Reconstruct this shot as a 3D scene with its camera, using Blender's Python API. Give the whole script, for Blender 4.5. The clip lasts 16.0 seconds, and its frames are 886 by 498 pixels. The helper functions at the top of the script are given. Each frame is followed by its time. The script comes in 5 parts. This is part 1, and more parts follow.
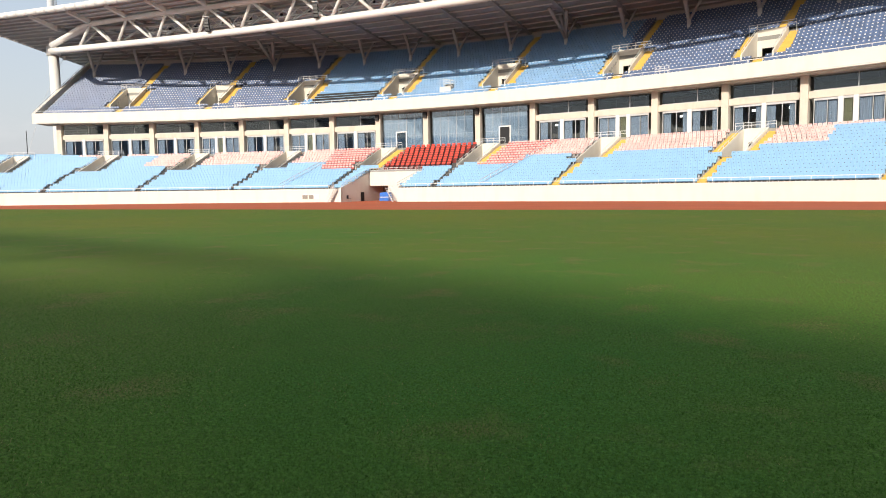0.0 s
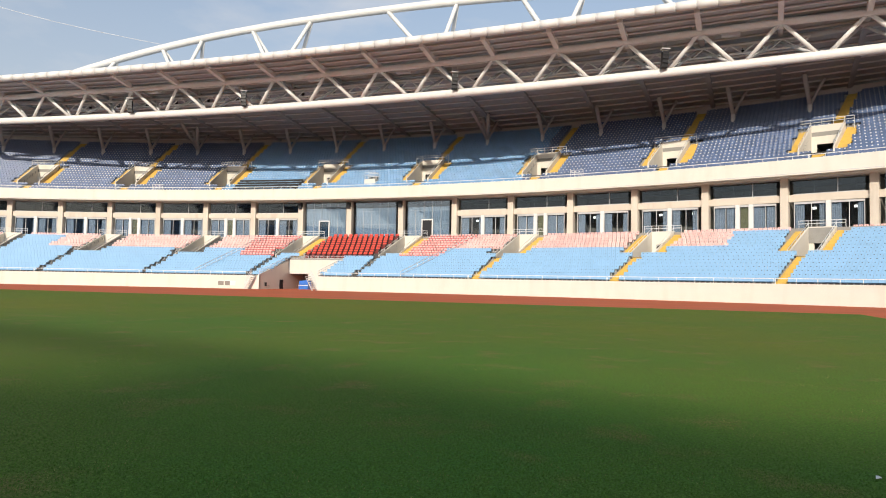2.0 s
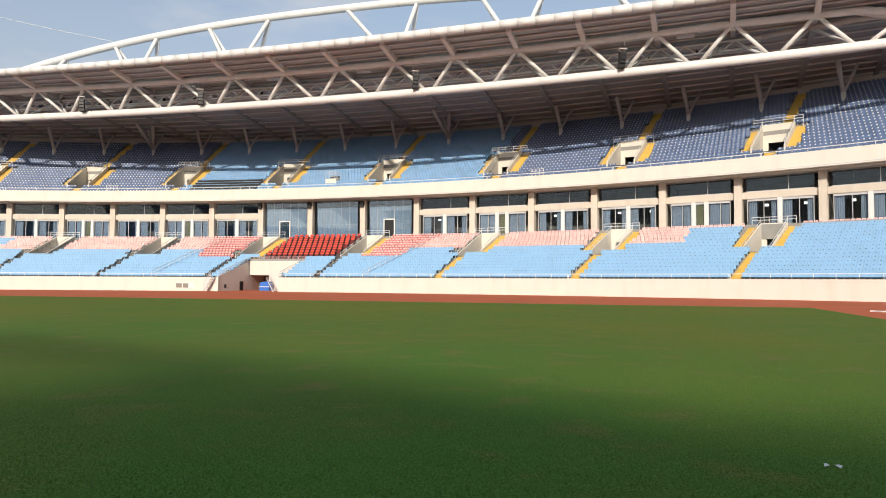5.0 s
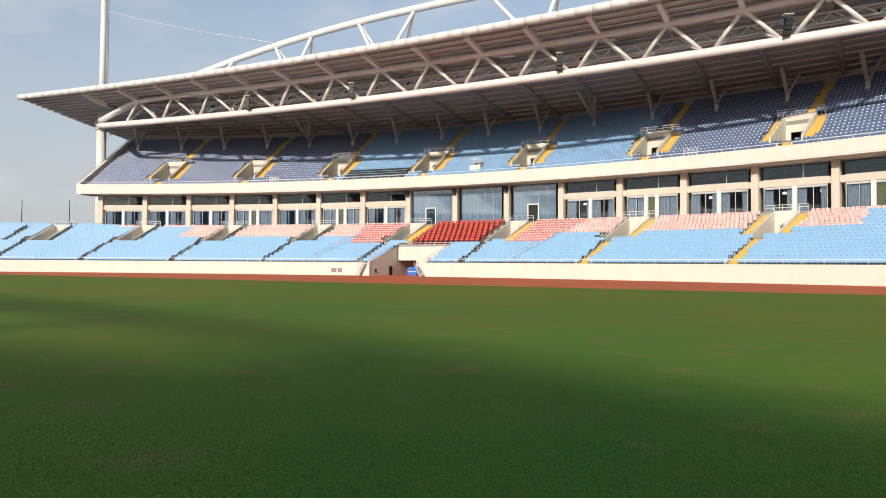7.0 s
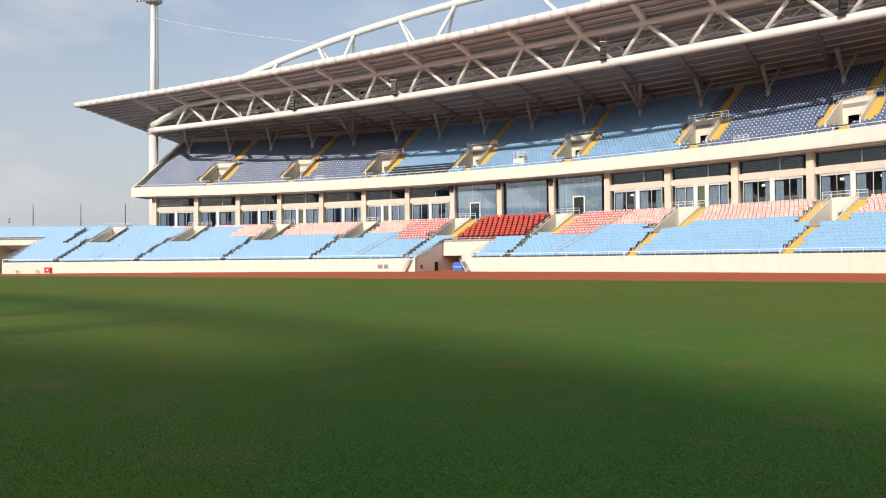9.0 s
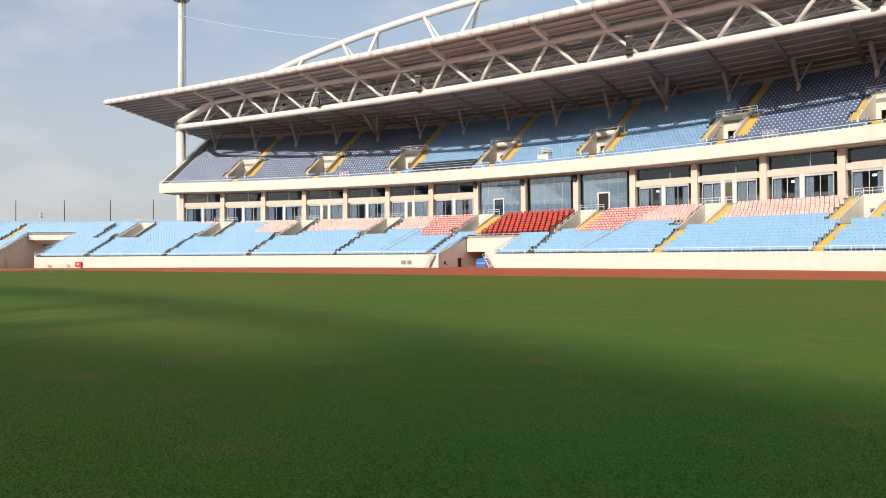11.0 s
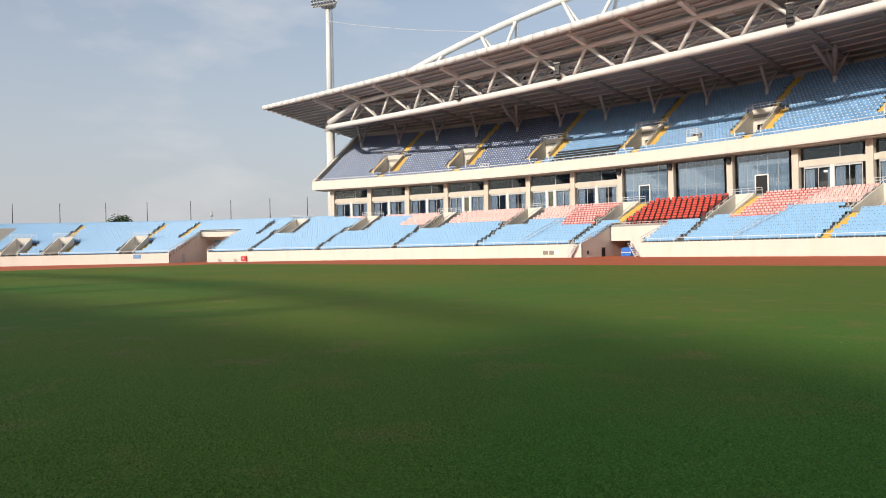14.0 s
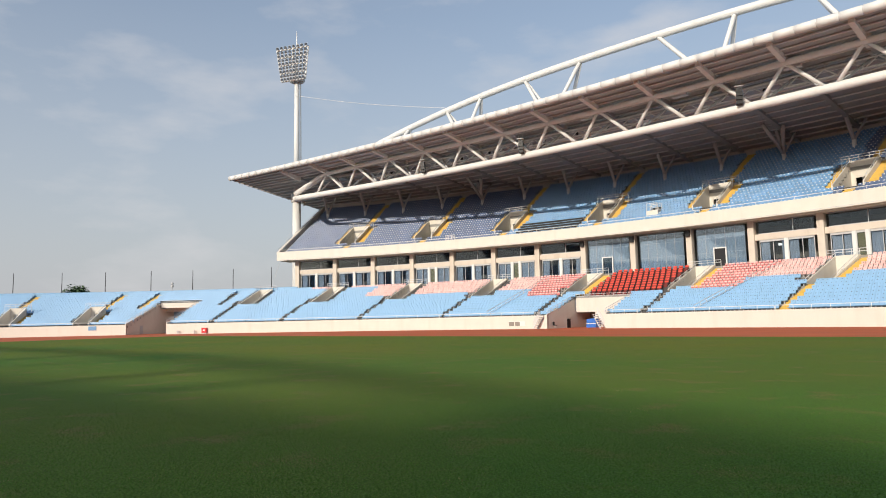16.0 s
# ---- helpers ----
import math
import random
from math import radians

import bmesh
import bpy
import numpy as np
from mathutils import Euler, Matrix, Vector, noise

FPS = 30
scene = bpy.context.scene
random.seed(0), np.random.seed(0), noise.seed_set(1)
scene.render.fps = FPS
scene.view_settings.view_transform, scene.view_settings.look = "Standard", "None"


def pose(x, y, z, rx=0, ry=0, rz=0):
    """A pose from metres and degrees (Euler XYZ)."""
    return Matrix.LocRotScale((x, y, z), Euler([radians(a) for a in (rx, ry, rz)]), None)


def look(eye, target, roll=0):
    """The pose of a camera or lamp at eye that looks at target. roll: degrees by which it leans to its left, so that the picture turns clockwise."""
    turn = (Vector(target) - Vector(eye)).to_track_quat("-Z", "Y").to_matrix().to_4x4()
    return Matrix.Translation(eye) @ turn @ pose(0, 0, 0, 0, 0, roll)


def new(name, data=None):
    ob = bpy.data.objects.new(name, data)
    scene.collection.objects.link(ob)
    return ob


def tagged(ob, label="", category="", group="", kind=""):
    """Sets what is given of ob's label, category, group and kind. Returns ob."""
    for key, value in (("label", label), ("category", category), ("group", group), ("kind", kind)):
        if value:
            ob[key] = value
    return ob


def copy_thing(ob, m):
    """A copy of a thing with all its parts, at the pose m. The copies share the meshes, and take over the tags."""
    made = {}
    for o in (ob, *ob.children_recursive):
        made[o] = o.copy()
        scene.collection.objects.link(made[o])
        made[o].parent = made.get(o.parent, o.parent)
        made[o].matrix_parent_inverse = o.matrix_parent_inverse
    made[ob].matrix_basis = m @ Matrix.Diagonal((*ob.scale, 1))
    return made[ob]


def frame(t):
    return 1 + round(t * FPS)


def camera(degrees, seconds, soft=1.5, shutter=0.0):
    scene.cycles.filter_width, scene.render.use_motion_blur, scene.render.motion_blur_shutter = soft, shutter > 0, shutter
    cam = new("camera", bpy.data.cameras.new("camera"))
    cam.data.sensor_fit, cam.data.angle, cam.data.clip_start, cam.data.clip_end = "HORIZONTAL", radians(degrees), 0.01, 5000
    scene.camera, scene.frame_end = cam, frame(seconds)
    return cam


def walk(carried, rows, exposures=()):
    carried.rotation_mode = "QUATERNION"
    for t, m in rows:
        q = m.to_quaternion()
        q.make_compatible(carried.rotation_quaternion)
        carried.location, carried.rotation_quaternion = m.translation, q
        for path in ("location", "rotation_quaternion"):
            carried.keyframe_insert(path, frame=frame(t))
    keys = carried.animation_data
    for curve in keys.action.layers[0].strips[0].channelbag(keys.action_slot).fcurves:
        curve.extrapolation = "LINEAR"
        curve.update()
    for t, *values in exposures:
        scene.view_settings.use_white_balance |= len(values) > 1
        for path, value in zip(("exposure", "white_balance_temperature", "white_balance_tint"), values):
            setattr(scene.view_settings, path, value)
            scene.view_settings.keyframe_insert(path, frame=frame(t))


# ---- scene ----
cam = camera(66.09, 16.0, soft=1.0)
EYE, TILT, LEAN, TURN = 1.6, -5.000, 0.786, 26.130
# seconds, drift to the side, yaw, pitch, roll of a camera held at one spot on the grass
ROWS = [
    (0.0, 0.000, 0.00, 0.00, -0.00),
    (0.5, 0.010, -0.02, 2.43, -0.29),
    (1.0, 0.020, -0.21, 3.91, -0.48),
    (1.5, 0.030, -3.63, 6.41, -1.39),
    (2.0, 0.045, -6.73, 7.75, -1.25),
    (2.5, 0.059, -9.88, 8.56, -0.91),
    (3.0, 0.074, -12.22, 8.64, -0.59),
    (3.2, 0.080, -12.40, 8.57, -0.55),
    (5.3, 0.060, -8.29, 7.55, -0.15),
    (5.5, 0.050, -6.99, 7.45, -0.28),
    (6.0, 0.025, -4.04, 7.02, -1.00),
    (6.5, 0.000, -0.07, 6.40, -1.38),
    (7.0, -0.013, 2.21, 6.32, -1.42),
    (7.5, -0.025, 4.19, 5.83, -0.83),
    (8.0, -0.038, 5.69, 6.05, -0.67),
    (8.5, -0.050, 6.29, 5.92, -0.69),
    (8.7, -0.051, 6.08, 5.85, -0.75),
    (10.8, -0.059, 7.12, 5.33, -1.22),
    (11.0, -0.060, 8.02, 5.47, -1.14),
    (11.5, -0.067, 10.14, 4.78, -1.49),
    (12.0, -0.073, 11.87, 4.06, -1.51),
    (12.5, -0.080, 13.55, 4.03, -1.39),
    (13.0, -0.095, 15.57, 3.41, -1.37),
    (13.5, -0.110, 18.03, 3.17, -1.07),
    (14.0, -0.135, 19.88, 4.44, -1.25),
    (14.5, -0.160, 19.91, 6.52, -1.63),
    (15.0, -0.200, 19.00, 8.55, -1.30),
    (15.5, -0.240, 18.37, 10.04, -0.84),
    (16.0, -0.270, 16.98, 10.48, -0.99),
]
walk(cam, [(t, pose(x, 0, EYE, TILT, LEAN, TURN) @ pose(0, 0, 0, 90 + p, r, y)) for t, x, y, p, r in ROWS],
     exposures=[(0.0, 0.30), (1.0, 0.22), (2.5, 0.05), (5.5, 0.04), (8.5, 0.08), (12.0, 0.10), (14.0, 0.05), (16.0, -0.04)])

# ---- light ----
SUN_EL, SUN_AZ = 23.0, 172.5     # degrees up; compass turn from +y towards +x of the sun's own place
world = bpy.data.worlds.new("sky")
scene.world = world
world.use_nodes = True
wn, wl = world.node_tree.nodes, world.node_tree.links
wn.clear()
sky = wn.new("ShaderNodeTexSky")
sky.sky_type, sky.sun_disc = "NISHITA", False
sky.sun_elevation, sky.sun_rotation = radians(SUN_EL), radians(SUN_AZ)
sky.air_density, sky.dust_density, sky.ozone_density = 1.2, 1.6, 1.8
tc = wn.new("ShaderNodeTexCoord")
mp = wn.new("ShaderNodeMapping")
mp.inputs["Scale"].default_value = (1.6, 1.6, 4.5)
cl = wn.new("ShaderNodeTexNoise")
cl.inputs["Scale"].default_value, cl.inputs["Detail"].default_value, cl.inputs["Roughness"].default_value = 2.2, 7.0, 0.55
cr = wn.new("ShaderNodeValToRGB")
cr.color_ramp.elements[0].position, cr.color_ramp.elements[1].position = 0.53, 0.74
cr.color_ramp.elements[0].color, cr.color_ramp.elements[1].color = (0, 0, 0, 1), (0.55, 0.55, 0.55, 1)
mx = wn.new("ShaderNodeMix")
mx.data_type = "RGBA"
mx.inputs["B"].default_value = (4.75, 4.7, 4.8, 1)
sx = wn.new("ShaderNodeSeparateXYZ")
hz = wn.new("ShaderNodeMapRange")
hz.inputs["From Min"].default_value, hz.inputs["From Max"].default_value = 0.0, 0.42
hz.inputs["To Min"].default_value, hz.inputs["To Max"].default_value = 0.94, 0.30
mh = wn.new("ShaderNodeMix")
mh.data_type = "RGBA"
mh.inputs["B"].default_value = (3.45, 3.55, 3.85, 1)
bg = wn.new("ShaderNodeBackground")
bg.inputs["Strength"].default_value = 0.15
wo = wn.new("ShaderNodeOutputWorld")
wl.new(tc.outputs["Generated"], mp.inputs["Vector"])
wl.new(mp.outputs["Vector"], cl.inputs["Vector"])
wl.new(cl.outputs["Fac"], cr.inputs["Fac"])
wl.new(cr.outputs["Color"], mx.inputs["Factor"])
wl.new(sky.outputs["Color"], mh.inputs["A"])
wl.new(tc.outputs["Generated"], sx.inputs["Vector"])
wl.new(sx.outputs["Z"], hz.inputs["Value"])
wl.new(hz.outputs["Result"], mh.inputs["Factor"])
wl.new(mh.outputs["Result"], mx.inputs["A"])
wl.new(mx.outputs["Result"], bg.inputs["Color"])
wl.new(bg.outputs["Background"], wo.inputs["Surface"])
sun = new("sun", bpy.data.lights.new("sun", "SUN"))
sun.data.energy, sun.data.angle, sun.data.color = 3.75, radians(1.2), (1.0, 0.90, 0.765)
sun_from = Vector((math.sin(radians(SUN_AZ)) * math.cos(radians(SUN_EL)), math.cos(radians(SUN_AZ)) * math.cos(radians(SUN_EL)), math.sin(radians(SUN_EL))))
sun.matrix_world = look(sun_from * 400, (0, 0, 0))


# ---- materials ----
def material(name, colour, rough=0.6, metal=0.0, vary=0.12, scale=1.5, fine=30.0, bump=0.0, spec=0.4, stain=None, alpha=None, per_piece=0.0):
    """Base colour broken by a wide and a fine noise, with a fine relief."""
    m = bpy.data.materials.new(name)
    m.use_nodes = True
    n, l = m.node_tree.nodes, m.node_tree.links
    b = n["Principled BSDF"]
    b.inputs["Roughness"].default_value, b.inputs["Metallic"].default_value = rough, metal
    b.inputs["Specular IOR Level"].default_value = spec
    co = n.new("ShaderNodeTexCoord")
    geo = n.new("ShaderNodeNewGeometry")
    a = n.new("ShaderNodeTexNoise")
    a.inputs["Scale"].default_value, a.inputs["Detail"].default_value = scale, 5
    f = n.new("ShaderNodeTexNoise")
    f.inputs["Scale"].default_value, f.inputs["Detail"].default_value = fine, 3
    l.new(geo.outputs["Position"], a.inputs["Vector"])
    l.new(geo.outputs["Position"], f.inputs["Vector"])
    s = n.new("ShaderNodeMath")
    s.operation = "ADD"
    l.new(a.outputs["Fac"], s.inputs[0])
    l.new(f.outputs["Fac"], s.inputs[1])
    r = n.new("ShaderNodeMapRange")
    r.inputs["From Min"].default_value, r.inputs["From Max"].default_value = 0.6, 1.4
    r.inputs["To Min"].default_value, r.inputs["To Max"].default_value = 1 - vary, 1 + vary
    l.new(s.outputs[0], r.inputs["Value"])
    last = r.outputs["Result"]
    if per_piece:
        rp = n.new("ShaderNodeMapRange")
        rp.inputs["To Min"].default_value, rp.inputs["To Max"].default_value = 1 - per_piece, 1 + per_piece
        l.new(geo.outputs["Random Per Island"], rp.inputs["Value"])
        mu = n.new("ShaderNodeMath")
        mu.operation = "MULTIPLY"
        l.new(last, mu.inputs[0])
        l.new(rp.outputs["Result"], mu.inputs[1])
        last = mu.outputs[0]
    mix = n.new("ShaderNodeVectorMath")
    mix.operation = "SCALE"
    mix.inputs[0].default_value = colour
    l.new(last, mix.inputs["Scale"])
    out = mix.outputs["Vector"]
    if stain:
        st = n.new("ShaderNodeTexNoise")
        st.inputs["Scale"].default_value, st.inputs["Detail"].default_value = stain[1], 6
        mpp = n.new("ShaderNodeMapping")
        mpp.inputs["Scale"].default_value = (1, 1, 0.15)
        l.new(geo.outputs["Position"], mpp.inputs["Vector"])
        l.new(mpp.outputs["Vector"], st.inputs["Vector"])
        ra = n.new("ShaderNodeMapRange")
        ra.inputs["From Min"].default_value, ra.inputs["From Max"].default_value = 0.5, 0.75
        ra.inputs["To Max"].default_value = stain[2]
        l.new(st.outputs["Fac"], ra.inputs["Value"])
        mc = n.new("ShaderNodeMix")
        mc.data_type = "RGBA"
        mc.inputs["B"].default_value = (*stain[0], 1)
        l.new(ra.outputs["Result"], mc.inputs["Factor"])
        l.new(out, mc.inputs["A"])
        out = mc.outputs["Result"]
    l.new(out, b.inputs["Base Color"])
    if bump:
        bp = n.new("ShaderNodeBump")
        bp.inputs["Strength"].default_value, bp.inputs["Distance"].default_value = bump, 0.02
        l.new(f.outputs["Fac"], bp.inputs["Height"])
        l.new(bp.outputs["Normal"], b.inputs["Normal"])
    return m


def grass_material():
    m = bpy.data.materials.new("grass")
    m.use_nodes = True
    n, l = m.node_tree.nodes, m.node_tree.links
    b = n["Principled BSDF"]
    b.inputs["Roughness"].default_value, b.inputs["Specular IOR Level"].default_value = 0.9, 0.1
    geo = n.new("ShaderNodeNewGeometry")

    def noise_of(scale, detail, lo, hi):
        t = n.new("ShaderNodeTexNoise")
        t.inputs["Scale"].default_value, t.inputs["Detail"].default_value = scale, detail
        l.new(geo.outputs["Position"], t.inputs["Vector"])
        r = n.new("ShaderNodeMapRange")
        r.inputs["From Min"].default_value, r.inputs["From Max"].default_value = lo, hi
        l.new(t.outputs["Fac"], r.inputs["Value"])
        return r.outputs["Result"], t

    def mixed(fac, a, bcol):
        x = n.new("ShaderNodeMix")
        x.data_type = "RGBA"
        l.new(fac, x.inputs["Factor"])
        for key, v in (("A", a), ("B", bcol)):
            if isinstance(v, tuple):
                x.inputs[key].default_value = (*v, 1)
            else:
                l.new(v, x.inputs[key])
        return x.outputs["Result"]
    wide, _ = noise_of(0.07, 4, 0.30, 0.70)
    patch, _ = noise_of(0.9, 5, 0.55, 0.74)
    blade, bt = noise_of(38.0, 4, 0.30, 0.70)
    tuft, _ = noise_of(5.0, 5, 0.35, 0.68)
    streak, _ = noise_of(0.35, 3, 0.40, 0.70)
    # sun and shade put into the turf colour: olive towards the main stand
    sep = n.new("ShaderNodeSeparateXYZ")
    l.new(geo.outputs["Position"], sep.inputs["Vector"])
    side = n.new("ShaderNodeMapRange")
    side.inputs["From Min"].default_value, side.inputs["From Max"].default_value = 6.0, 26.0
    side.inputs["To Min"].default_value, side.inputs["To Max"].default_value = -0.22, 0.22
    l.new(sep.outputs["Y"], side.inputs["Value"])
    sunned = n.new("ShaderNodeMath")
    sunned.operation, sunned.use_clamp = "ADD", True
    l.new(wide, sunned.inputs[0])
    l.new(side.outputs["Result"], sunned.inputs[1])
    col = mixed(sunned.outputs[0], (0.060, 0.172, 0.028), (0.155, 0.175, 0.026))
    half = n.new("ShaderNodeMath")
    half.operation = "MULTIPLY"
    half.inputs[1].default_value = 0.5
    l.new(streak, half.inputs[0])
    col = mixed(half.outputs[0], col, (0.115, 0.163, 0.030))
    third = n.new("ShaderNodeMath")
    third.operation = "MULTIPLY"
    third.inputs[1].default_value = 0.35
    l.new(tuft, third.inputs[0])
    col = mixed(third.outputs[0], col, (0.100, 0.160, 0.028))
    col = mixed(patch, col, (0.17, 0.165, 0.05))
    dark = n.new("ShaderNodeVectorMath")
    dark.operation = "SCALE"
    l.new(col, dark.inputs[0])
    k = n.new("ShaderNodeMapRange")
    k.inputs["To Min"].default_value, k.inputs["To Max"].default_value = 0.55, 1.42
    l.new(blade, k.inputs["Value"])
    l.new(k.outputs["Result"], dark.inputs["Scale"])
    l.new(dark.outputs["Vector"], b.inputs["Base Color"])
    bp = n.new("ShaderNodeBump")
    bp.inputs["Strength"].default_value, bp.inputs["Distance"].default_value = 0.7, 0.03
    l.new(bt.outputs["Fac"], bp.inputs["Height"])
    l.new(bp.outputs["Normal"], b.inputs["Normal"])
    return m


def glass_material(name, tint, rough=0.03, clear=0.35):
    m = bpy.data.materials.new(name)
    m.use_nodes = True
    n, l = m.node_tree.nodes, m.node_tree.links
    n.remove(n["Principled BSDF"])
    g = n.new("ShaderNodeBsdfGlossy")
    g.inputs["Roughness"].default_value, g.inputs["Color"].default_value = rough, (0.8, 0.85, 0.9, 1)
    t = n.new("ShaderNodeBsdfTransparent")
    t.inputs["Color"].default_value = (*tint, 1)
    x = n.new("ShaderNodeMixShader")
    fr = n.new("ShaderNodeFresnel")
    fr.inputs["IOR"].default_value = 1.55
    ad = n.new("ShaderNodeMath")
    ad.operation = "ADD"
    ad.inputs[1].default_value = clear
    l.new(fr.outputs["Fac"], ad.inputs[0])
    l.new(ad.outputs[0], x.inputs["Fac"])
    l.new(t.outputs[0], x.inputs[1])
    l.new(g.outputs[0], x.inputs[2])
    l.new(x.outputs[0], n["Material Output"].inputs["Surface"])
    return m


def lamp_material(name, colour, strength):
    m = bpy.data.materials.new(name)
    m.use_nodes = True
    b = m.node_tree.nodes["Principled BSDF"]
    b.inputs["Base Color"].default_value = (*colour, 1)
    b.inputs["Emission Color"].default_value, b.inputs["Emission Strength"].default_value = (*colour, 1), strength
    return m


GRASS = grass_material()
BLADE = material("grass_blade", (0.090, 0.194, 0.033), 0.85, vary=0.25, scale=0.6, fine=60, spec=0.1, per_piece=0.2)
STRAW = material("dry_blade", (0.27, 0.25, 0.10), 0.9, vary=0.3, scale=4, spec=0.1, per_piece=0.3)
EARTH = material("outer_ground", (0.16, 0.16, 0.13), 0.95, vary=0.2, scale=0.05, fine=2)
TRACK = material("red_track", (0.50, 0.125, 0.055), 0.85, vary=0.14, scale=0.25, fine=9, bump=0.15, spec=0.2, stain=((0.30, 0.13, 0.09), 0.15, 0.35))
CREAM = material("cream_paint", (0.73, 0.685, 0.605), 0.7, vary=0.05, scale=0.6, fine=12, bump=0.05, stain=((0.58, 0.50, 0.40), 0.7, 0.30))
BEIGE = material("beige_plaster", (0.66, 0.59, 0.50), 0.75, vary=0.07, scale=0.8, fine=14, bump=0.08, stain=((0.42, 0.34, 0.25), 0.9, 0.35))
CONCRETE = material("terrace_concrete", (0.30, 0.29, 0.27), 0.9, vary=0.15, scale=1.2, fine=15, bump=0.1)
# bare concrete, darkened to hold the shade beneath the seat-row ends
SHADEDSTEP = material("bare_shaded_step", (0.085, 0.085, 0.085), 0.9, vary=0.2, scale=2, fine=18)
YELLOW = material("yellow_step_paint", (0.64, 0.42, 0.09), 0.65, vary=0.12, scale=1.5, fine=18, stain=((0.35, 0.25, 0.08), 1.5, 0.4))
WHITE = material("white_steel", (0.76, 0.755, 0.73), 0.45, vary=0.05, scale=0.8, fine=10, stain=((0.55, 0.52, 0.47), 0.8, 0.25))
REARWALL = material("rear_wall_paint", (0.52, 0.50, 0.47), 0.8, vary=0.1, scale=0.5, fine=8)
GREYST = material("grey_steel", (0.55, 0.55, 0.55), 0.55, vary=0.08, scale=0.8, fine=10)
RAILM = material("galvanised_rail", (0.72, 0.73, 0.74), 0.4, metal=0.2, vary=0.06)
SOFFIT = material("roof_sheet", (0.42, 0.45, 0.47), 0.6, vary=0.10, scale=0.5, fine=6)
PURLIN = material("purlin_steel", (0.64, 0.66, 0.67), 0.5, vary=0.08, scale=0.3, fine=5)
SKYBLUE = material("light_blue_plastic", (0.265, 0.46, 0.675), 0.5, vary=0.06, scale=0.35, fine=3, spec=0.3, per_piece=0.035)
MIDBLUE = material("mid_blue_plastic", (0.16, 0.33, 0.56), 0.4, vary=0.08, scale=0.4, fine=3, per_piece=0.18)
NAVY = material("navy_plastic", (0.098, 0.147, 0.268), 0.45, vary=0.08, scale=0.4, fine=3, per_piece=0.2)
PINK = material("faded_pink_plastic", (0.80, 0.50, 0.465), 0.5, vary=0.10, scale=0.6, fine=3, per_piece=0.14)
ROSE = material("faded_red_plastic", (0.70, 0.20, 0.19), 0.45, vary=0.10, scale=0.6, fine=3, per_piece=0.25)
RED = material("red_upholstery", (0.70, 0.075, 0.045), 0.55, vary=0.12, scale=2, fine=20)
DARKSEAT = material("dark_frame_and_gap", (0.05, 0.035, 0.035), 0.6, vary=0.1)
VIPMAROON = material("maroon_frame_and_gap", (0.17, 0.026, 0.022), 0.6, vary=0.15)
REDCARPET = material("red_carpet", (0.17, 0.018, 0.016), 0.95, vary=0.1, fine=40)
BLACK = material("black_cabinet", (0.018, 0.018, 0.020), 0.5, vary=0.1)
# near black puts the unlit look of box ceilings and passages into the colour
DARK = material("unlit_room", (0.07, 0.068, 0.065), 0.9, vary=0.15)
ROOMWALL = material("room_wall", (0.27, 0.25, 0.22), 0.9, vary=0.1)
CURTAIN = material("blue_curtain", (0.47, 0.56, 0.70), 0.85, vary=0.12, scale=3, fine=9)
# curtain tone paled to carry the sky reflection of the middle glazing
PALECURTAIN = material("pale_sky_curtain", (0.50, 0.56, 0.62), 0.85, vary=0.1, scale=2, fine=8)
FRAMEW = material("white_window_frame", (0.75, 0.75, 0.73), 0.45, vary=0.04)
OLIVE = material("olive_door_panel", (0.34, 0.33, 0.20), 0.6, vary=0.08)
BLUEBOX = material("blue_tarpaulin", (0.04, 0.16, 0.55), 0.5, vary=0.2, scale=4)
REDBOX = material("red_box_paint", (0.60, 0.03, 0.04), 0.45, vary=0.08)
BARK = material("bark", (0.10, 0.075, 0.05), 0.9, vary=0.25, scale=4)
LEAF = material("dark_leaf", (0.030, 0.060, 0.022), 0.7, vary=0.3, scale=2, per_piece=0.4)
GLASS = glass_material("window_glass", (0.66, 0.69, 0.70), clear=0.02)
VIPGLASS = glass_material("blue_tinted_glass", (0.84, 0.89, 0.93), clear=0.12)
LAMPGLASS = material("lamp_glass", (0.22, 0.23, 0.24), 0.15, metal=0.6, vary=0.1)
EXITLAMP = lamp_material("lit_lamp", (1.0, 0.97, 0.90), 3.0)


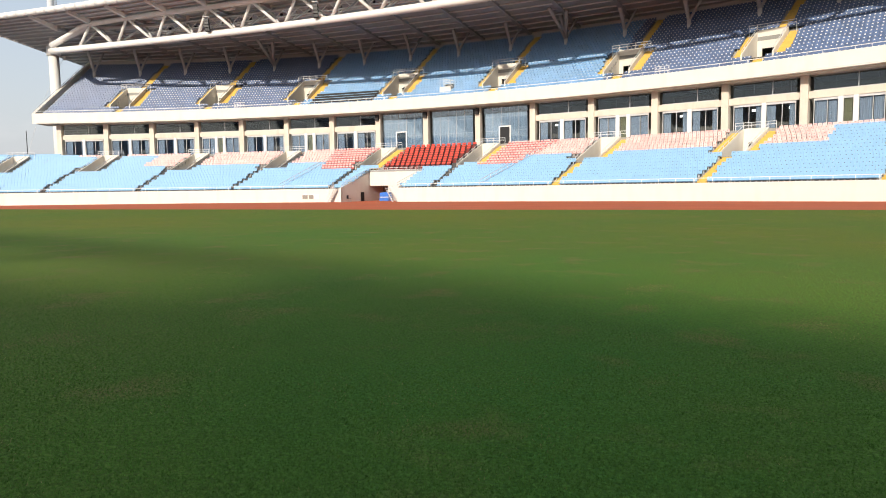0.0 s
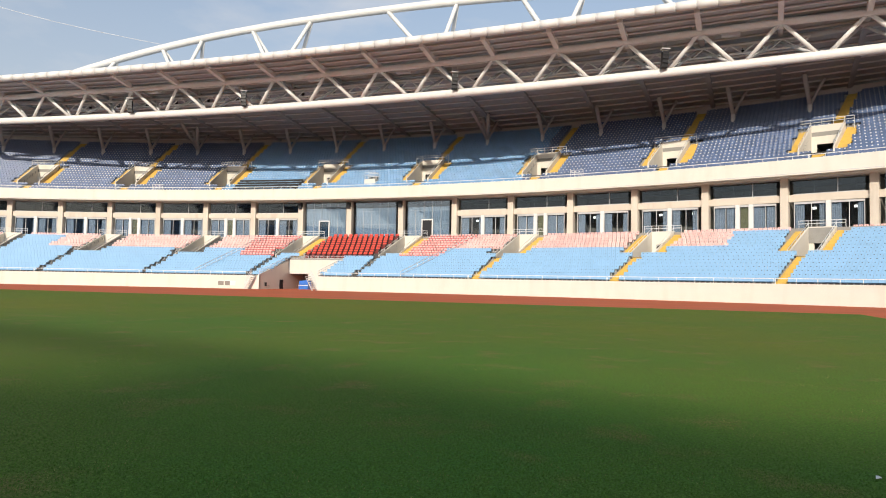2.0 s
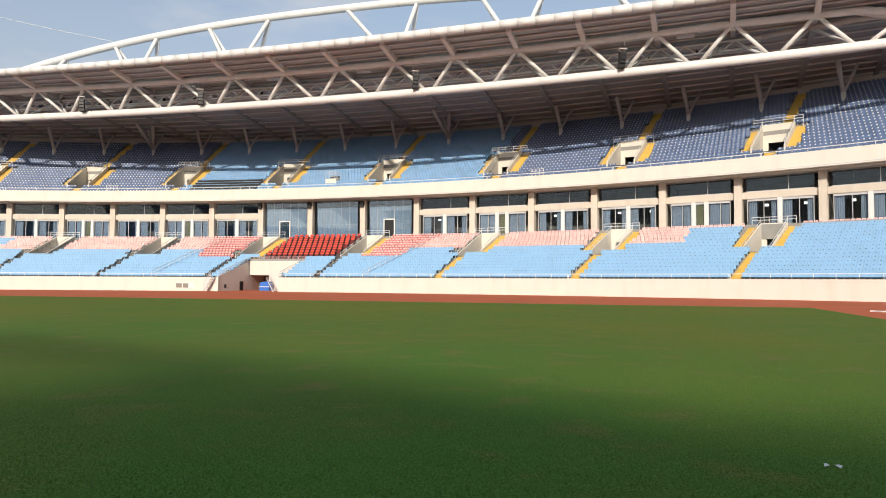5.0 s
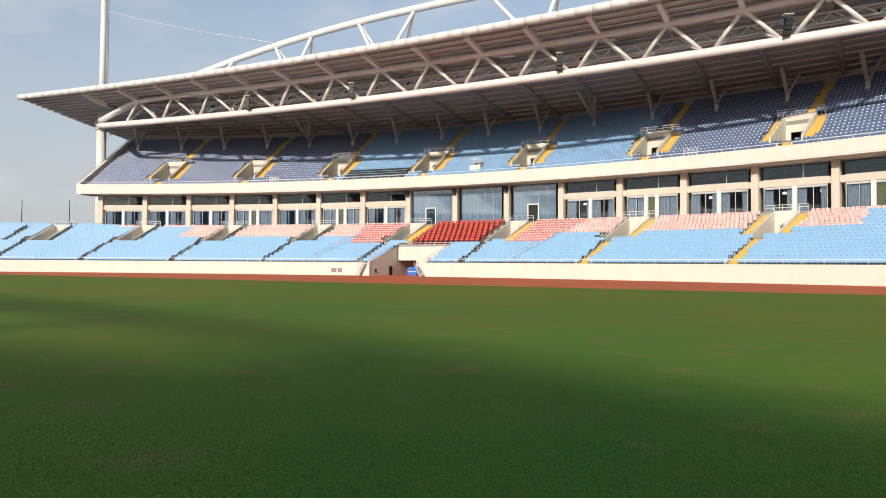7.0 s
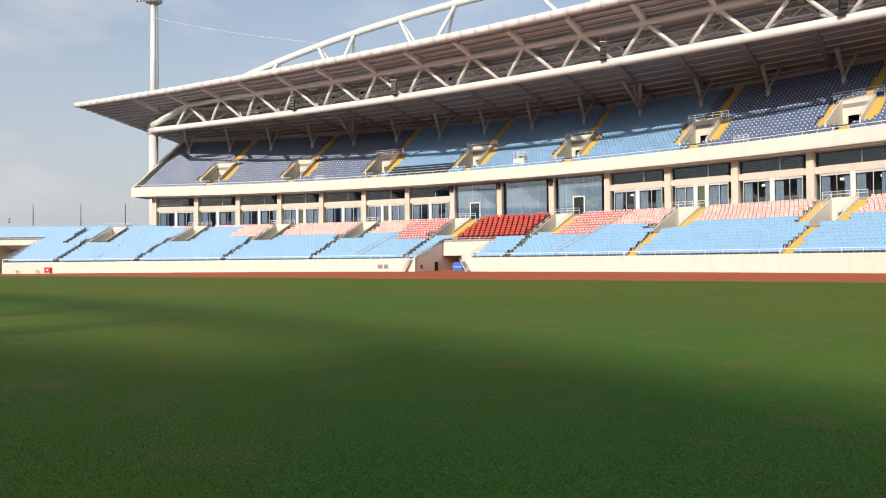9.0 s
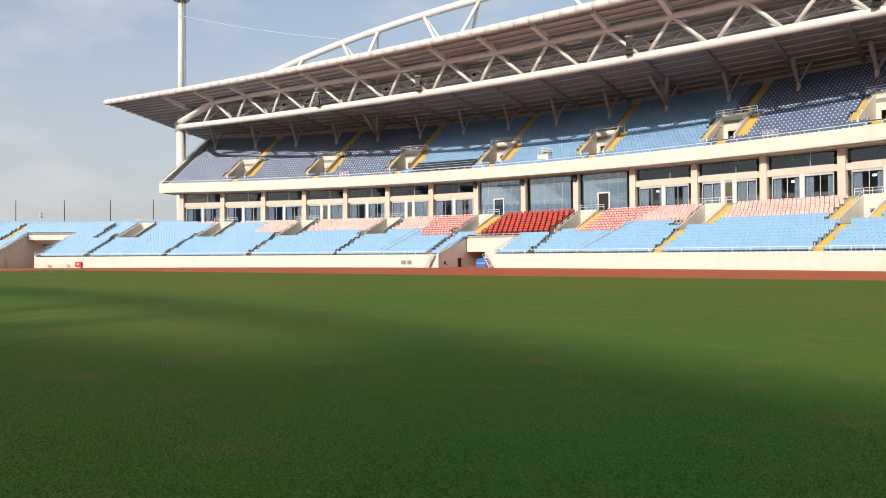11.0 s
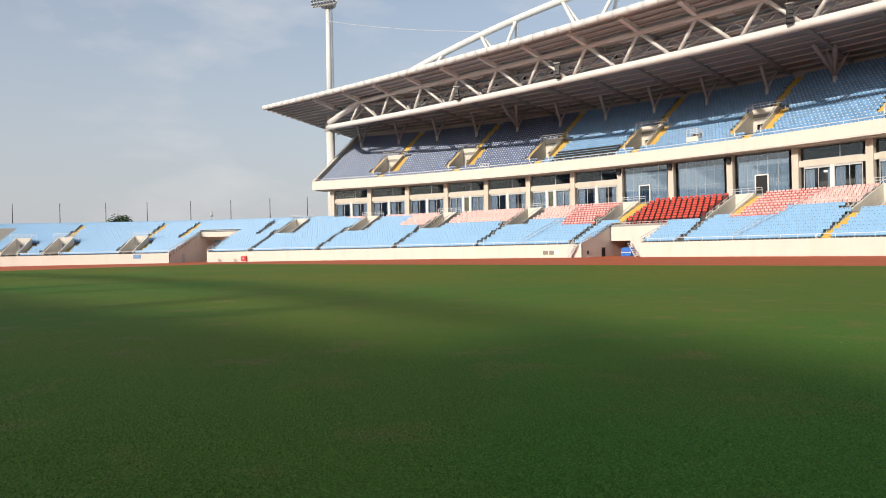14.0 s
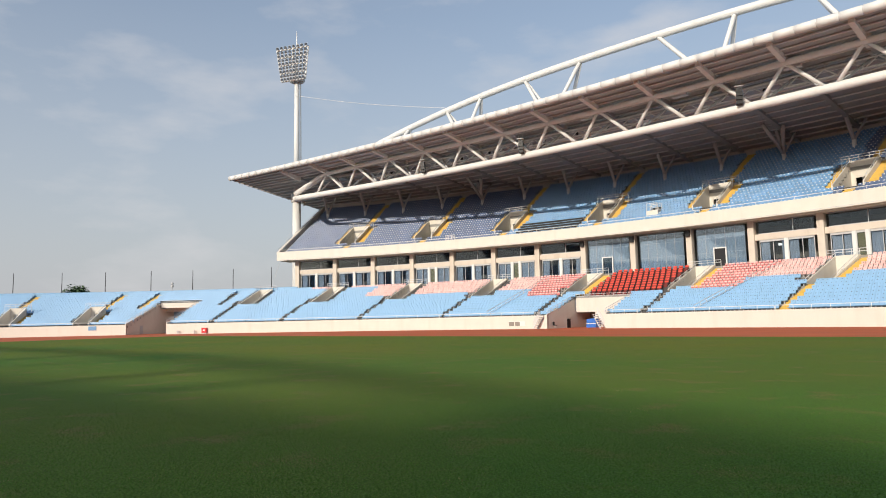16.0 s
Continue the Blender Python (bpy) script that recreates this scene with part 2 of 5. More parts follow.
# ---- mesh helpers ----
class Build:
    """Collects simple solids into one mesh."""

    def __init__(self):
        self.v, self.f, self.mi, self.slot = [], [], [], 0

    def add(self, vs, fs):
        o = len(self.v)
        self.v.extend(tuple(p) for p in vs)
        self.f.extend(tuple(i + o for i in q) for q in fs)
        self.mi.extend([self.slot] * len(fs))
        return self

    def hexa(self, p):
        """Eight corners: four below, four above, in the same turn."""
        return self.add(p, [(3, 2, 1, 0), (4, 5, 6, 7), (0, 1, 5, 4), (1, 2, 6, 5), (2, 3, 7, 6), (3, 0, 4, 7)])

    def box(self, x0, y0, z0, x1, y1, z1):
        return self.hexa([(x0, y0, z0), (x1, y0, z0), (x1, y1, z0), (x0, y1, z0), (x0, y0, z1), (x1, y0, z1), (x1, y1, z1), (x0, y1, z1)])

    def tube(self, a, b, r, r2=None, n=8):
        a, b = Vector(a), Vector(b)
        r2 = r if r2 is None else r2
        w = (b - a).normalized()
        u = w.orthogonal().normalized()
        t = w.cross(u)
        vs = [a + (u * math.cos(k * math.tau / n) + t * math.sin(k * math.tau / n)) * r for k in range(n)]
        vs += [b + (u * math.cos(k * math.tau / n) + t * math.sin(k * math.tau / n)) * r2 for k in range(n)]
        fs = [(k, (k + 1) % n, n + (k + 1) % n, n + k) for k in range(n)] + [tuple(range(n - 1, -1, -1)), tuple(range(n, 2 * n))]
        return self.add(vs, fs)

    def path(self, pts, r, n=10):
        """A bent pipe along points."""
        pts = [Vector(p) for p in pts]
        rings = []
        for i, p in enumerate(pts):
            w = (pts[min(i + 1, len(pts) - 1)] - pts[max(i - 1, 0)]).normalized()
            u = w.cross(Vector((0, 0, 1))).normalized()
            t = u.cross(w)
            rings.append([p + (u * math.cos(k * math.tau / n) + t * math.sin(k * math.tau / n)) * r for k in range(n)])
        vs = [q for ring in rings for q in ring]
        fs = []
        for i in range(len(pts) - 1):
            for k in range(n):
                fs.append((i * n + k, (i + 1) * n + k, (i + 1) * n + (k + 1) % n, i * n + (k + 1) % n))
        fs += [tuple(range(n)), tuple(range(len(vs) - 1, len(vs) - n - 1, -1))]
        return self.add(vs, fs)

    def profile(self, rings, closed=True):
        """Skin between equal cross-sections, capped at both ends."""
        n = len(rings[0])
        vs = [q for ring in rings for q in ring]
        fs = []
        for i in range(len(rings) - 1):
            for k in range(n if closed else n - 1):
                fs.append((i * n + k, i * n + (k + 1) % n, (i + 1) * n + (k + 1) % n, (i + 1) * n + k))
        if closed:
            fs += [tuple(range(n - 1, -1, -1)), tuple(range(len(vs) - n, len(vs)))]
        return self.add(vs, fs)

    def mesh(self, name, *mats, smooth=False):
        me = bpy.data.meshes.new(name)
        me.from_pydata(self.v, [], self.f)
        for m in mats:
            me.materials.append(m)
        if len(mats) > 1:
            me.polygons.foreach_set("material_index", self.mi)
        if smooth:
            me.shade_smooth()
        me.update()
        return me


def part(name, build, mat, parent, label="", smooth=False):
    ob = new(name, build if isinstance(build, bpy.types.Mesh) else build.mesh(name, *(mat if isinstance(mat, tuple) else (mat,)), smooth=smooth))
    ob.parent = parent
    if label:
        ob["label"] = label
    return ob


OUTER = [False]      # while True, things belong to the far layer, which is set back at the end


def thing(name, label, category, group="", kind="", build=None, mat=None, smooth=False):
    ob = new(name, build.mesh(name, *(mat if isinstance(mat, tuple) else (mat,)), smooth=smooth) if build else None)
    ob["far"] = OUTER[0]
    return tagged(ob, label, category, group, kind)


# ---- plan of the bowl: phi is the turn of the outward normal, d the way out from the front wall ----
CX, CY, RW, BEND, RB = -45.28, -65.84, 147.6, 27.0, 112.0


def P(phi, d, z):
    a = radians(phi)
    if abs(phi) <= BEND:
        return Vector((CX + (RW + d) * math.sin(a), CY + (RW + d) * math.cos(a), z))
    b = radians(math.copysign(BEND, phi))
    return Vector((CX + (RW - RB) * math.sin(b) + (RB + d) * math.sin(a), CY + (RW - RB) * math.cos(b) + (RB + d) * math.cos(a), z))


def at(phi, d, z=0.0):
    """The pose whose x runs along the stand, y outwards, z up."""
    p = P(phi, d, z)
    return pose(p.x, p.y, p.z, 0, 0, -phi)


def steps(a, b, size):
    n = max(1, round((b - a) / size))
    return [a + (b - a) * i / n for i in range(n + 1)]


def sweep(build, a, b, section, size=1.0):
    """A solid with a (d, z) section along the bowl."""
    return build.profile([[P(f, d, z) for d, z in section] for f in steps(a, b, size)])


# ---- ground ----
FX, FY = -45.3, 12.2      # middle of the pitch
g = Build()
g.add([(-2500, -2500, -0.06), (2500, -2500, -0.06), (2500, 2500, -0.06), (-2500, 2500, -0.06)], [(0, 1, 2, 3)])
thing("ground", "bare greyish earth reaching to the horizon", "ground", kind="structure", build=g, mat=EARTH)
g = Build()
g.add([(FX + 128 * math.cos(k * math.tau / 96), FY + 86 * math.sin(k * math.tau / 96), -0.004) for k in range(96)], [tuple(range(96))])
thing("track", "worn red synthetic running track and surround", "track", kind="structure", build=g, mat=TRACK)
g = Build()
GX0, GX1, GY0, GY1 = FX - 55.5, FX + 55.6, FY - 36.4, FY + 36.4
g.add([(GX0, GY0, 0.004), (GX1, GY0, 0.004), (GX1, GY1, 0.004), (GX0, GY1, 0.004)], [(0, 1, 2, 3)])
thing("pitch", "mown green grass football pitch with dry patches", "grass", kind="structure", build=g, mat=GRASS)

# ---- lower tier ----
LROWS, LPITCH, LZ0, LRISE = 16, 1.17, 1.88, 0.42
WALL_H = 1.92
VOMS = (-29.6, -23.3, -17.3, -11.08, -4.8, 1.5, 8.11, 14.78, 21.25, 27.8)
UVOMS = (-21.9, -16.0, -10.1, -3.9, 2.2, 8.8, 15.1, 21.3)
TUN = (-4.24, -0.74)         # players' tunnel
TUN2 = (-38.8, -34.75)       # service tunnel in the bend
L0, L1 = -62.0, 31.0


def lrow(i):
    return 0.5 + i * LPITCH, LZ0 + i * LRISE - 0.15


BEND_VOMS = (-43.5, -50.85, -54.75)
VOM_HALF, UVOM_HALF = 1.55, 1.9
TUN_D, TUN2_D, VOM_D = 8.8, 13.2, 9.9      # depth of the tunnels, front of the stair mouths


def wide(phi, d, metres):
    """Degrees that a length takes along the stand."""
    return math.degrees(metres / ((RW if abs(phi) <= BEND else RB) + d))


def cut_low(phi, d):
    if TUN[0] < phi < TUN[1] and d < TUN_D + 0.1:
        return True
    if TUN2[0] < phi < TUN2[1] and d < TUN2_D:
        return True
    if any(abs(phi - v) < wide(v, 14, VOM_HALF) and VOM_D - 0.2 < d < 19.0 for v in VOMS):
        return True
    return any(abs(phi - v) < wide(v, 4, VOM_HALF) and 0.9 < d < 7.6 for v in BEND_VOMS)


def terrace(build, a, b, size, rows, row, pitch, rise, cut):
    for i in range(rows):
        d, z = row(i)
        cells = steps(a, b, size)
        run = []
        for p, q in zip(cells, cells[1:] + [None]):
            stop = q is None or cut((p + q) / 2, d + 0.4)
            if not stop or run:
                run.append(p)
            if stop and len(run) > 1:
                build.profile([[P(f, d, z - rise), P(f, d, z), P(f, d + pitch, z)] for f in run], closed=False)
            if stop:
                run = []


g = Build()
terrace(g, L0, L1, 0.28, LROWS, lrow, LPITCH, LRISE, cut_low)
thing("terrace_lower", "grey concrete terrace steps under the lower seats", "terrace", kind="structure", build=g, mat=CONCRETE)
g = Build()
for a, b in ((L0, TUN2[0]), (TUN2[1], TUN[0]), (TUN[1], L1)):
    sweep(g, a, b, [(0, -0.05), (0.5, -0.05), (0.5, WALL_H - 0.05), (0.42, WALL_H), (0.02, WALL_H)])
thing("wall_front", "cream painted low wall in front of the seats", "wall", kind="structure", build=g, mat=CREAM)
g = Build()
dB, zB = lrow(LROWS)
sweep(g, L0, -26.6, [(dB, 0), (dB + 0.3, 0), (dB + 0.3, zB + 0.7), (dB, zB + 0.7)])
sweep(g, 27.2, L1, [(dB, 0), (dB + 0.3, 0), (dB + 0.3, zB + 0.7), (dB, zB + 0.7)])
thing("wall_rim", "pale wall behind the top row of the open bend", "wall", kind="structure", build=g, mat=SKYBLUE)

# ---- upper tier ----
OUTER[0] = True
UROWS, UPITCH, UD0, UZ0, URISE = 24, 0.82, 13.3, 15.35, 0.508
U0, U1 = -26.7, 29.2
FB, FT = 14.05, 15.75


def urow(i):
    return UD0 + i * UPITCH, UZ0 + i * URISE


def cut_up(phi, d):
    return any(abs(phi - v) < wide(v, 18, UVOM_HALF) and 15.6 < d < 21.9 for v in UVOMS)


g = Build()
terrace(g, U0, U1, 0.25, UROWS, urow, UPITCH, URISE, cut_up)
thing("terrace_upper", "grey concrete terrace steps under the upper seats", "terrace", kind="structure", build=g, mat=CONCRETE)
g = Build()
sweep(g, U0, U1, [(12.3, FB), (12.9, FB), (12.9, FT), (12.85, FT + 0.06), (12.35, FT + 0.06), (12.3, FT)])
thing("fascia", "cream painted fascia band of the upper tier", "fascia", kind="structure", build=g, mat=CREAM)
g = Build()
sweep(g, U0, U1, [(12.285, FB + 0.13), (12.3, FB + 0.13), (12.3, FB + 0.19), (12.285, FB + 0.19)])
thing("fascia_groove", "dark drip groove along the fascia", "trim", kind="structure", build=g, mat=GREYST)
g = Build()
sweep(g, U0, U1, [(12.9, 13.98), (16.5, 13.98), (16.5, 14.3), (12.9, 14.3)])
thing("ceiling_boxes", "beige soffit slab under the upper tier", "ceiling", kind="structure", build=g, mat=BEIGE)
g = Build()
dU, zU = urow(UROWS)
sweep(g, U0, U1, [(dU, 9), (dU + 0.3, 9), (dU + 0.3, 28.5), (dU, 28.5)])
thing("wall_back", "grey wall behind the top row of the upper tier", "wall", kind="structure", build=g, mat=REARWALL)
for s in (U0, U1):
    g = Build()
    o = 0.18 if s > 0 else -0.18
    g.hexa([P(s, 12.3, FB), P(s + o, 12.3, FB), P(s + o, dU, zU - 1.4), P(s, dU, zU - 1.4), P(s, 12.3, FT + 0.05), P(s + o, 12.3, FT + 0.05), P(s + o, dU, zU + 0.7), P(s, dU, zU + 0.7)])
    thing("end_parapet", "cream raked parapet closing the end of the upper tier", "parapet", kind="structure", build=g, mat=CREAM)

# ---- facade of the boxes ----
COLS = [-1.71 - 3.0 * k for k in range(8, -1, -1)] + [1.43 + 3.13 * k for k in range(9)]
FD = 15.0


def column():
    ob = thing("column", "beige plastered column between the glazed boxes", "column", "columns of the boxes", kind="structure")
    b = Build()
    b.box(-0.42, -0.45, 7.2, 0.42, 0.45, 13.98)
    part("shaft", b, BEIGE, ob)
    return ob


first = column()
first.matrix_basis = at(COLS[0], FD, 0)
for c in COLS[1:]:
    copy_thing(first, at(c, FD, 0))
g = Build()
sweep(g, COLS[0], COLS[7], [(FD - 0.15, 11.35), (FD + 0.25, 11.35), (FD + 0.25, 12.15), (FD - 0.15, 12.15)])
sweep(g, COLS[10], COLS[17], [(FD - 0.15, 11.35), (FD + 0.25, 11.35), (FD + 0.25, 12.15), (FD - 0.15, 12.15)])
thing("transom_beam", "beige plastered beam above the box windows", "beam", kind="structure", build=g, mat=BEIGE)
g = Build()
sweep(g, COLS[0] - 0.5, COLS[17] + 0.5, [(13.4, 6.5), (27.0, 6.5), (27.0, 8.2), (13.4, 8.2)])
thing("floor_boxes", "dark floor slab of the glazed boxes", "floor", kind="structure", build=g, mat=CONCRETE)
g = Build()
sweep(g, COLS[0], COLS[17], [(22.0, 8.2), (22.3, 8.2), (22.3, 13.98), (22.0, 13.98)])
for c in COLS:
    g.hexa([P(c - 0.05, FD + 0.5, 8.2), P(c + 0.05, FD + 0.5, 8.2), P(c + 0.05, 22, 8.2), P(c - 0.05, 22, 8.2), P(c - 0.05, FD + 0.5, 13.98), P(c + 0.05, FD + 0.5, 13.98), P(c + 0.05, 22, 13.98), P(c - 0.05, 22, 13.98)])
thing("wall_rooms", "grey-brown inner walls of the boxes", "wall", kind="structure", build=g, mat=ROOMWALL)
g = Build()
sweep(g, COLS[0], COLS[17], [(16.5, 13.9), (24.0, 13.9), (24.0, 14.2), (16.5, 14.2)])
thing("ceiling_rooms", "ceiling of the boxes, coloured near black as unlit", "ceiling", kind="structure", build=g, mat=DARK)
def bay_window(style):
    """One bay of glazing between two columns, x along the stand."""
    ob = thing("window", ("beige bay with two wide windows and half-drawn blue curtains", "beige bay with windows, pale door and drawn blue curtains", "bay with wide dark windows showing a lit room")[style], "window", "windows of the boxes", kind="structure")
    h = 3.95
    fr = Build()
    zs = (8.2, 11.35)
    marks = {0: (-h, 0, h), 1: (-h, -0.75, 0.75, h), 2: (-h, 0, h)}[style]
    for x in marks[1:-1]:
        fr.box(x - 0.22, -0.2, zs[0], x + 0.22, 0.15, zs[1])
    part("mullion_pier", fr, FRAMEW, ob, "white pier between windows")
    for x0, x1 in zip(marks, marks[1:]):
        a, c = x0 + (0.45 if x0 == -h else 0.22), x1 - (0.45 if x1 == h else 0.22)
        f = Build()
        for q0, q1 in ((a, a + 0.07), (c - 0.07, c)):
            f.box(q0, -0.05, zs[0], q1, 0.05, zs[1])
        f.box(a + 0.07, -0.05, zs[1] - 0.28, c - 0.07, 0.05, zs[1])
        f.box(a + 0.07, -0.05, zs[0], c - 0.07, 0.05, zs[0] + 0.08)
        if c - a > 2:
            m = a + (c - a) * 0.55
            f.box(m - 0.03, -0.04, zs[0] + 0.08, m + 0.03, 0.04, zs[1] - 0.28)
        part("window_frame", f, GREYST, ob)
        pb = Build()
        pb.box(a + 0.07, -0.012, zs[0] + 0.08, c - 0.07, 0.012, zs[1] - 0.28)
        p = part("pane", pb, GLASS, ob)
        p.visible_shadow = False
        if c - a < 2:
            db = Build()
            db.box(a + 0.1, 0.15, zs[0], c - 0.1, 0.2, zs[1] - 0.3)
            part("door_leaf", db, OLIVE, ob, "olive glazed door")
            continue
        for side in (0, 1):
            w = {0: (1.15, 0.85), 1: (1.2, 1.0), 2: (0.95, 0.65)}[style][side]
            if style == 0 and x0 < 0 and side:
                w = 0.4
            q0 = a + 0.08 if side == 0 else c - 0.08 - w
            cb = Build()
            n = max(6, int(w / 0.06))
            cb.profile([[(q0 + w * k / n, 0.28 + 0.05 * math.sin(k * 1.9) + 0.02 * math.sin(k * 0.7), zs[0] + 0.05), (q0 + w * k / n, 0.25 + 0.035 * math.sin(k * 1.9), zs[1] - 0.1)] for k in range(n + 1)], closed=False)
            part("curtain", cb, CURTAIN, ob, "gathered pale blue curtain")
    f = Build()
    f.box(-h + 0.4, -0.05, 12.15, h - 0.4, 0.05, 12.25)
    f.box(-h + 0.4, -0.05, 13.86, h - 0.4, 0.05, 13.97)
    f.box(0.9, -0.05, 12.25, 0.97, 0.05, 13.86)
    part("clerestory_frame", f, GREYST, ob)
    pb = Build()
    pb.box(-h + 0.4, -0.012, 12.25, h - 0.4, 0.012, 13.86)
    p = part("clerestory_pane", pb, GLASS, ob)
    p.visible_shadow = False
    return ob


def vip_window(door_x):
    """A bay of full-height bluish glazing, with a white-framed door where door_x is given."""
    ob = thing("window", "full-height bluish glass bay behind the red seats", "window", "glazing of the middle boxes", kind="structure")
    h = 3.92
    xs_ = [-h + 0.42 + (2 * h - 0.84) * k / 5 for k in range(6)]
    for x0, x1 in zip(xs_, xs_[1:]):
        for z0, z1 in ((8.2, 10.2), (10.26, 12.3), (12.36, 13.95)):
            pb = Build()
            pb.box(x0 + 0.02, -0.012, z0, x1 - 0.02, 0.012, z1)
            part("pane", pb, VIPGLASS, ob)
    f = Build()
    for x in xs_[1:-1]:
        f.box(x - 0.02, -0.03, 8.2, x + 0.02, 0.03, 13.97)
    part("mullion", f, GREYST, ob)
    cb = Build()
    cb.profile([[(-h + 0.5 + 6.8 * k / 90, 0.22 + 0.06 * math.sin(k * 1.7), 8.25), (-h + 0.5 + 6.8 * k / 90, 0.2 + 0.05 * math.sin(k * 1.7), 12.9)] for k in range(91)], closed=False)
    part("curtain", cb, PALECURTAIN, ob, "drawn curtain behind the glass, its pale tone holding the sky reflection")
    if door_x is not None:
        d = Build()
        for q0, q1 in ((door_x - 0.95, door_x - 0.78), (door_x + 0.78, door_x + 0.95)):
            d.box(q0, -0.16, 8.2, q1, -0.04, 10.95)
        d.box(door_x - 0.78, -0.16, 10.78, door_x + 0.78, -0.04, 10.95)
        part("door_frame", d, FRAMEW, ob, "white door frame")
        d = Build()
        d.box(door_x - 0.78, -0.10, 8.2, door_x + 0.78, -0.06, 10.78)
        # black leaf: the unlit room behind that one door put into its colour
        part("door_leaf", d, BLACK if door_x > -0.15 else GLASS, ob, "glass door leaf")
    return ob


styles = (0, 0, 0, 1, 0, 1, 0, None, None, None, 0, 1, 2, 2, 1, 2, 2)
protos = {}
for k, st in enumerate(styles):
    mid = (COLS[k] + COLS[k + 1]) / 2
    m = at(mid, FD, 0)
    if st is None:
        w = vip_window({7: -0.2, 8: None, 9: -0.1}[k])
        w.matrix_basis = m
    elif st in protos:
        copy_thing(protos[st], m)
    else:
        protos[st] = bay_window(st)
        protos[st].matrix_basis = m
lamp = thing("room_lamp", "small lit ceiling lamp in a box room", "lamp", "lamps in the boxes")
b = Build()
b.box(-0.2, -0.12, -0.14, 0.2, 0.12, 0.14)
part("diffuser", b, EXITLAMP, lamp)
b = Build()
b.tube((0, 0, 0.14), (0, 0, 3.1), 0.02, n=6)
part("rod", b, GREYST, lamp)
spots = [(COLS[k] + 3.13 * f, 18.0) for k in range(10, 17) for f in (0.27, 0.74)]
lamp.matrix_basis = at(*spots[0], 10.85)
for sp in spots[1:]:
    copy_thing(lamp, at(*sp, 10.85))
for k in (7, 8, 9):
    sp = thing("loudspeaker", "small black loudspeaker on a facade column", "loudspeaker", "column loudspeakers")
    b = Build()
    b.box(-0.3, -0.35, -0.45, 0.3, 0.1, 0.45)
    part("cabinet", b, BLACK, sp)
    sp.matrix_basis = at(COLS[k], FD - 0.55, 13.3)

# ---- vomitories ----
OUTER[0] = False


def vomitory(name, label, depth, z_floor, z_front, z_back, half):
    """A stair mouth: local y runs into the stand from its front, z from the ground."""
    ob = thing(name, label, "vomitory", name + " row", kind="structure")
    for s_ in (-1, 1):
        b = Build()
        x0, x1 = sorted((s_ * half, s_ * (half - 0.18)))
        b.hexa([(x0, 0, z_floor - 0.6), (x1, 0, z_floor - 0.6), (x1, depth, z_floor - 0.6), (x0, depth, z_floor - 0.6), (x0, 0, z_front), (x1, 0, z_front), (x1, depth, z_back), (x0, depth, z_back)])
        part("side_wall", b, CREAM, ob)
        r = Build()
        x = s_ * (half - 0.09)
        n = 5
        for k in range(n + 1):
            y = depth * k / n
            z = z_front + (z_back - z_front) * k / n
            r.tube((x, y, z), (x, y, z + 0.42), 0.03, n=6)
        r.tube((x, 0, z_front + 0.42), (x, depth, z_back + 0.42), 0.035, n=6)
        part("side_rail", r, RAILM, ob)
    b = Build()
    b.box(-half + 0.18, depth - 0.2, z_floor + 2.05, half - 0.18, depth, z_back)
    part("back_wall", b, CREAM, ob)
    b = Build()
    for s_ in (-1, 1):
        b.box(min(s_ * (half - 0.18), s_ * (half - 0.75)), depth - 0.2, z_floor - 0.6, max(s_ * (half - 0.18), s_ * (half - 0.75)), depth, z_floor + 2.05)
    part("door_jamb", b, CREAM, ob)
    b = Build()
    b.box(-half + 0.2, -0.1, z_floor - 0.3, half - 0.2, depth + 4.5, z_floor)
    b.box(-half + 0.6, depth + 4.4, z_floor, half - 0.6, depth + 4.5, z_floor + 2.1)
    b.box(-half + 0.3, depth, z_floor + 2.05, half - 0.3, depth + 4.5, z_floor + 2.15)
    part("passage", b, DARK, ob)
    b = Build()
    for x in (-half - 0.9, -half + 0.09, -half / 3, half / 3, half - 0.09, half + 0.9):
        b.tube((x, depth - 0.1, z_back - (0.9 if abs(x) > half else 0.0)), (x, depth - 0.1, z_back + 0.75), 0.035, n=6)
    for z in (0.4, 0.75):
        b.tube((-half - 0.9, depth - 0.1, z_back + z), (half + 0.9, depth - 0.1, z_back + z), 0.04, n=6)
    part("guard_rail", b, RAILM, ob)
    b = Build()
    b.box(half - 1.3, depth - 0.24, z_floor + 2.15, half - 0.75, depth - 0.2, z_floor + 2.5)
    part("sign", b, GREYST, ob, "small grey sign")
    return ob


v0 = vomitory("vomitory_lower", "beige walled stair mouth with white rails among lower seats", 9.2, 4.95, 5.25, 8.75, VOM_HALF)
v0.matrix_basis = at(VOMS[0], VOM_D)
for v in VOMS[1:]:
    copy_thing(v0, at(v, VOM_D))
v0 = vomitory("vomitory_bend", "beige walled stair mouth with white rails in the bend", 6.6, 2.2, 2.45, 5.65, VOM_HALF)
v0.matrix_basis = at(BEND_VOMS[0], 0.9)
for v in BEND_VOMS[1:]:
    copy_thing(v0, at(v, 0.9))
OUTER[0] = True
v0 = vomitory("vomitory_upper", "cream walled stair mouth with white rails among upper seats", 6.1, 16.9, 17.45, 21.25, UVOM_HALF)
v0.matrix_basis = at(UVOMS[0], 15.6)
for v in UVOMS[1:]:
    copy_thing(v0, at(v, 15.6))

# ---- aisle stairs ----
OUTER[0] = False
step_mesh = {}


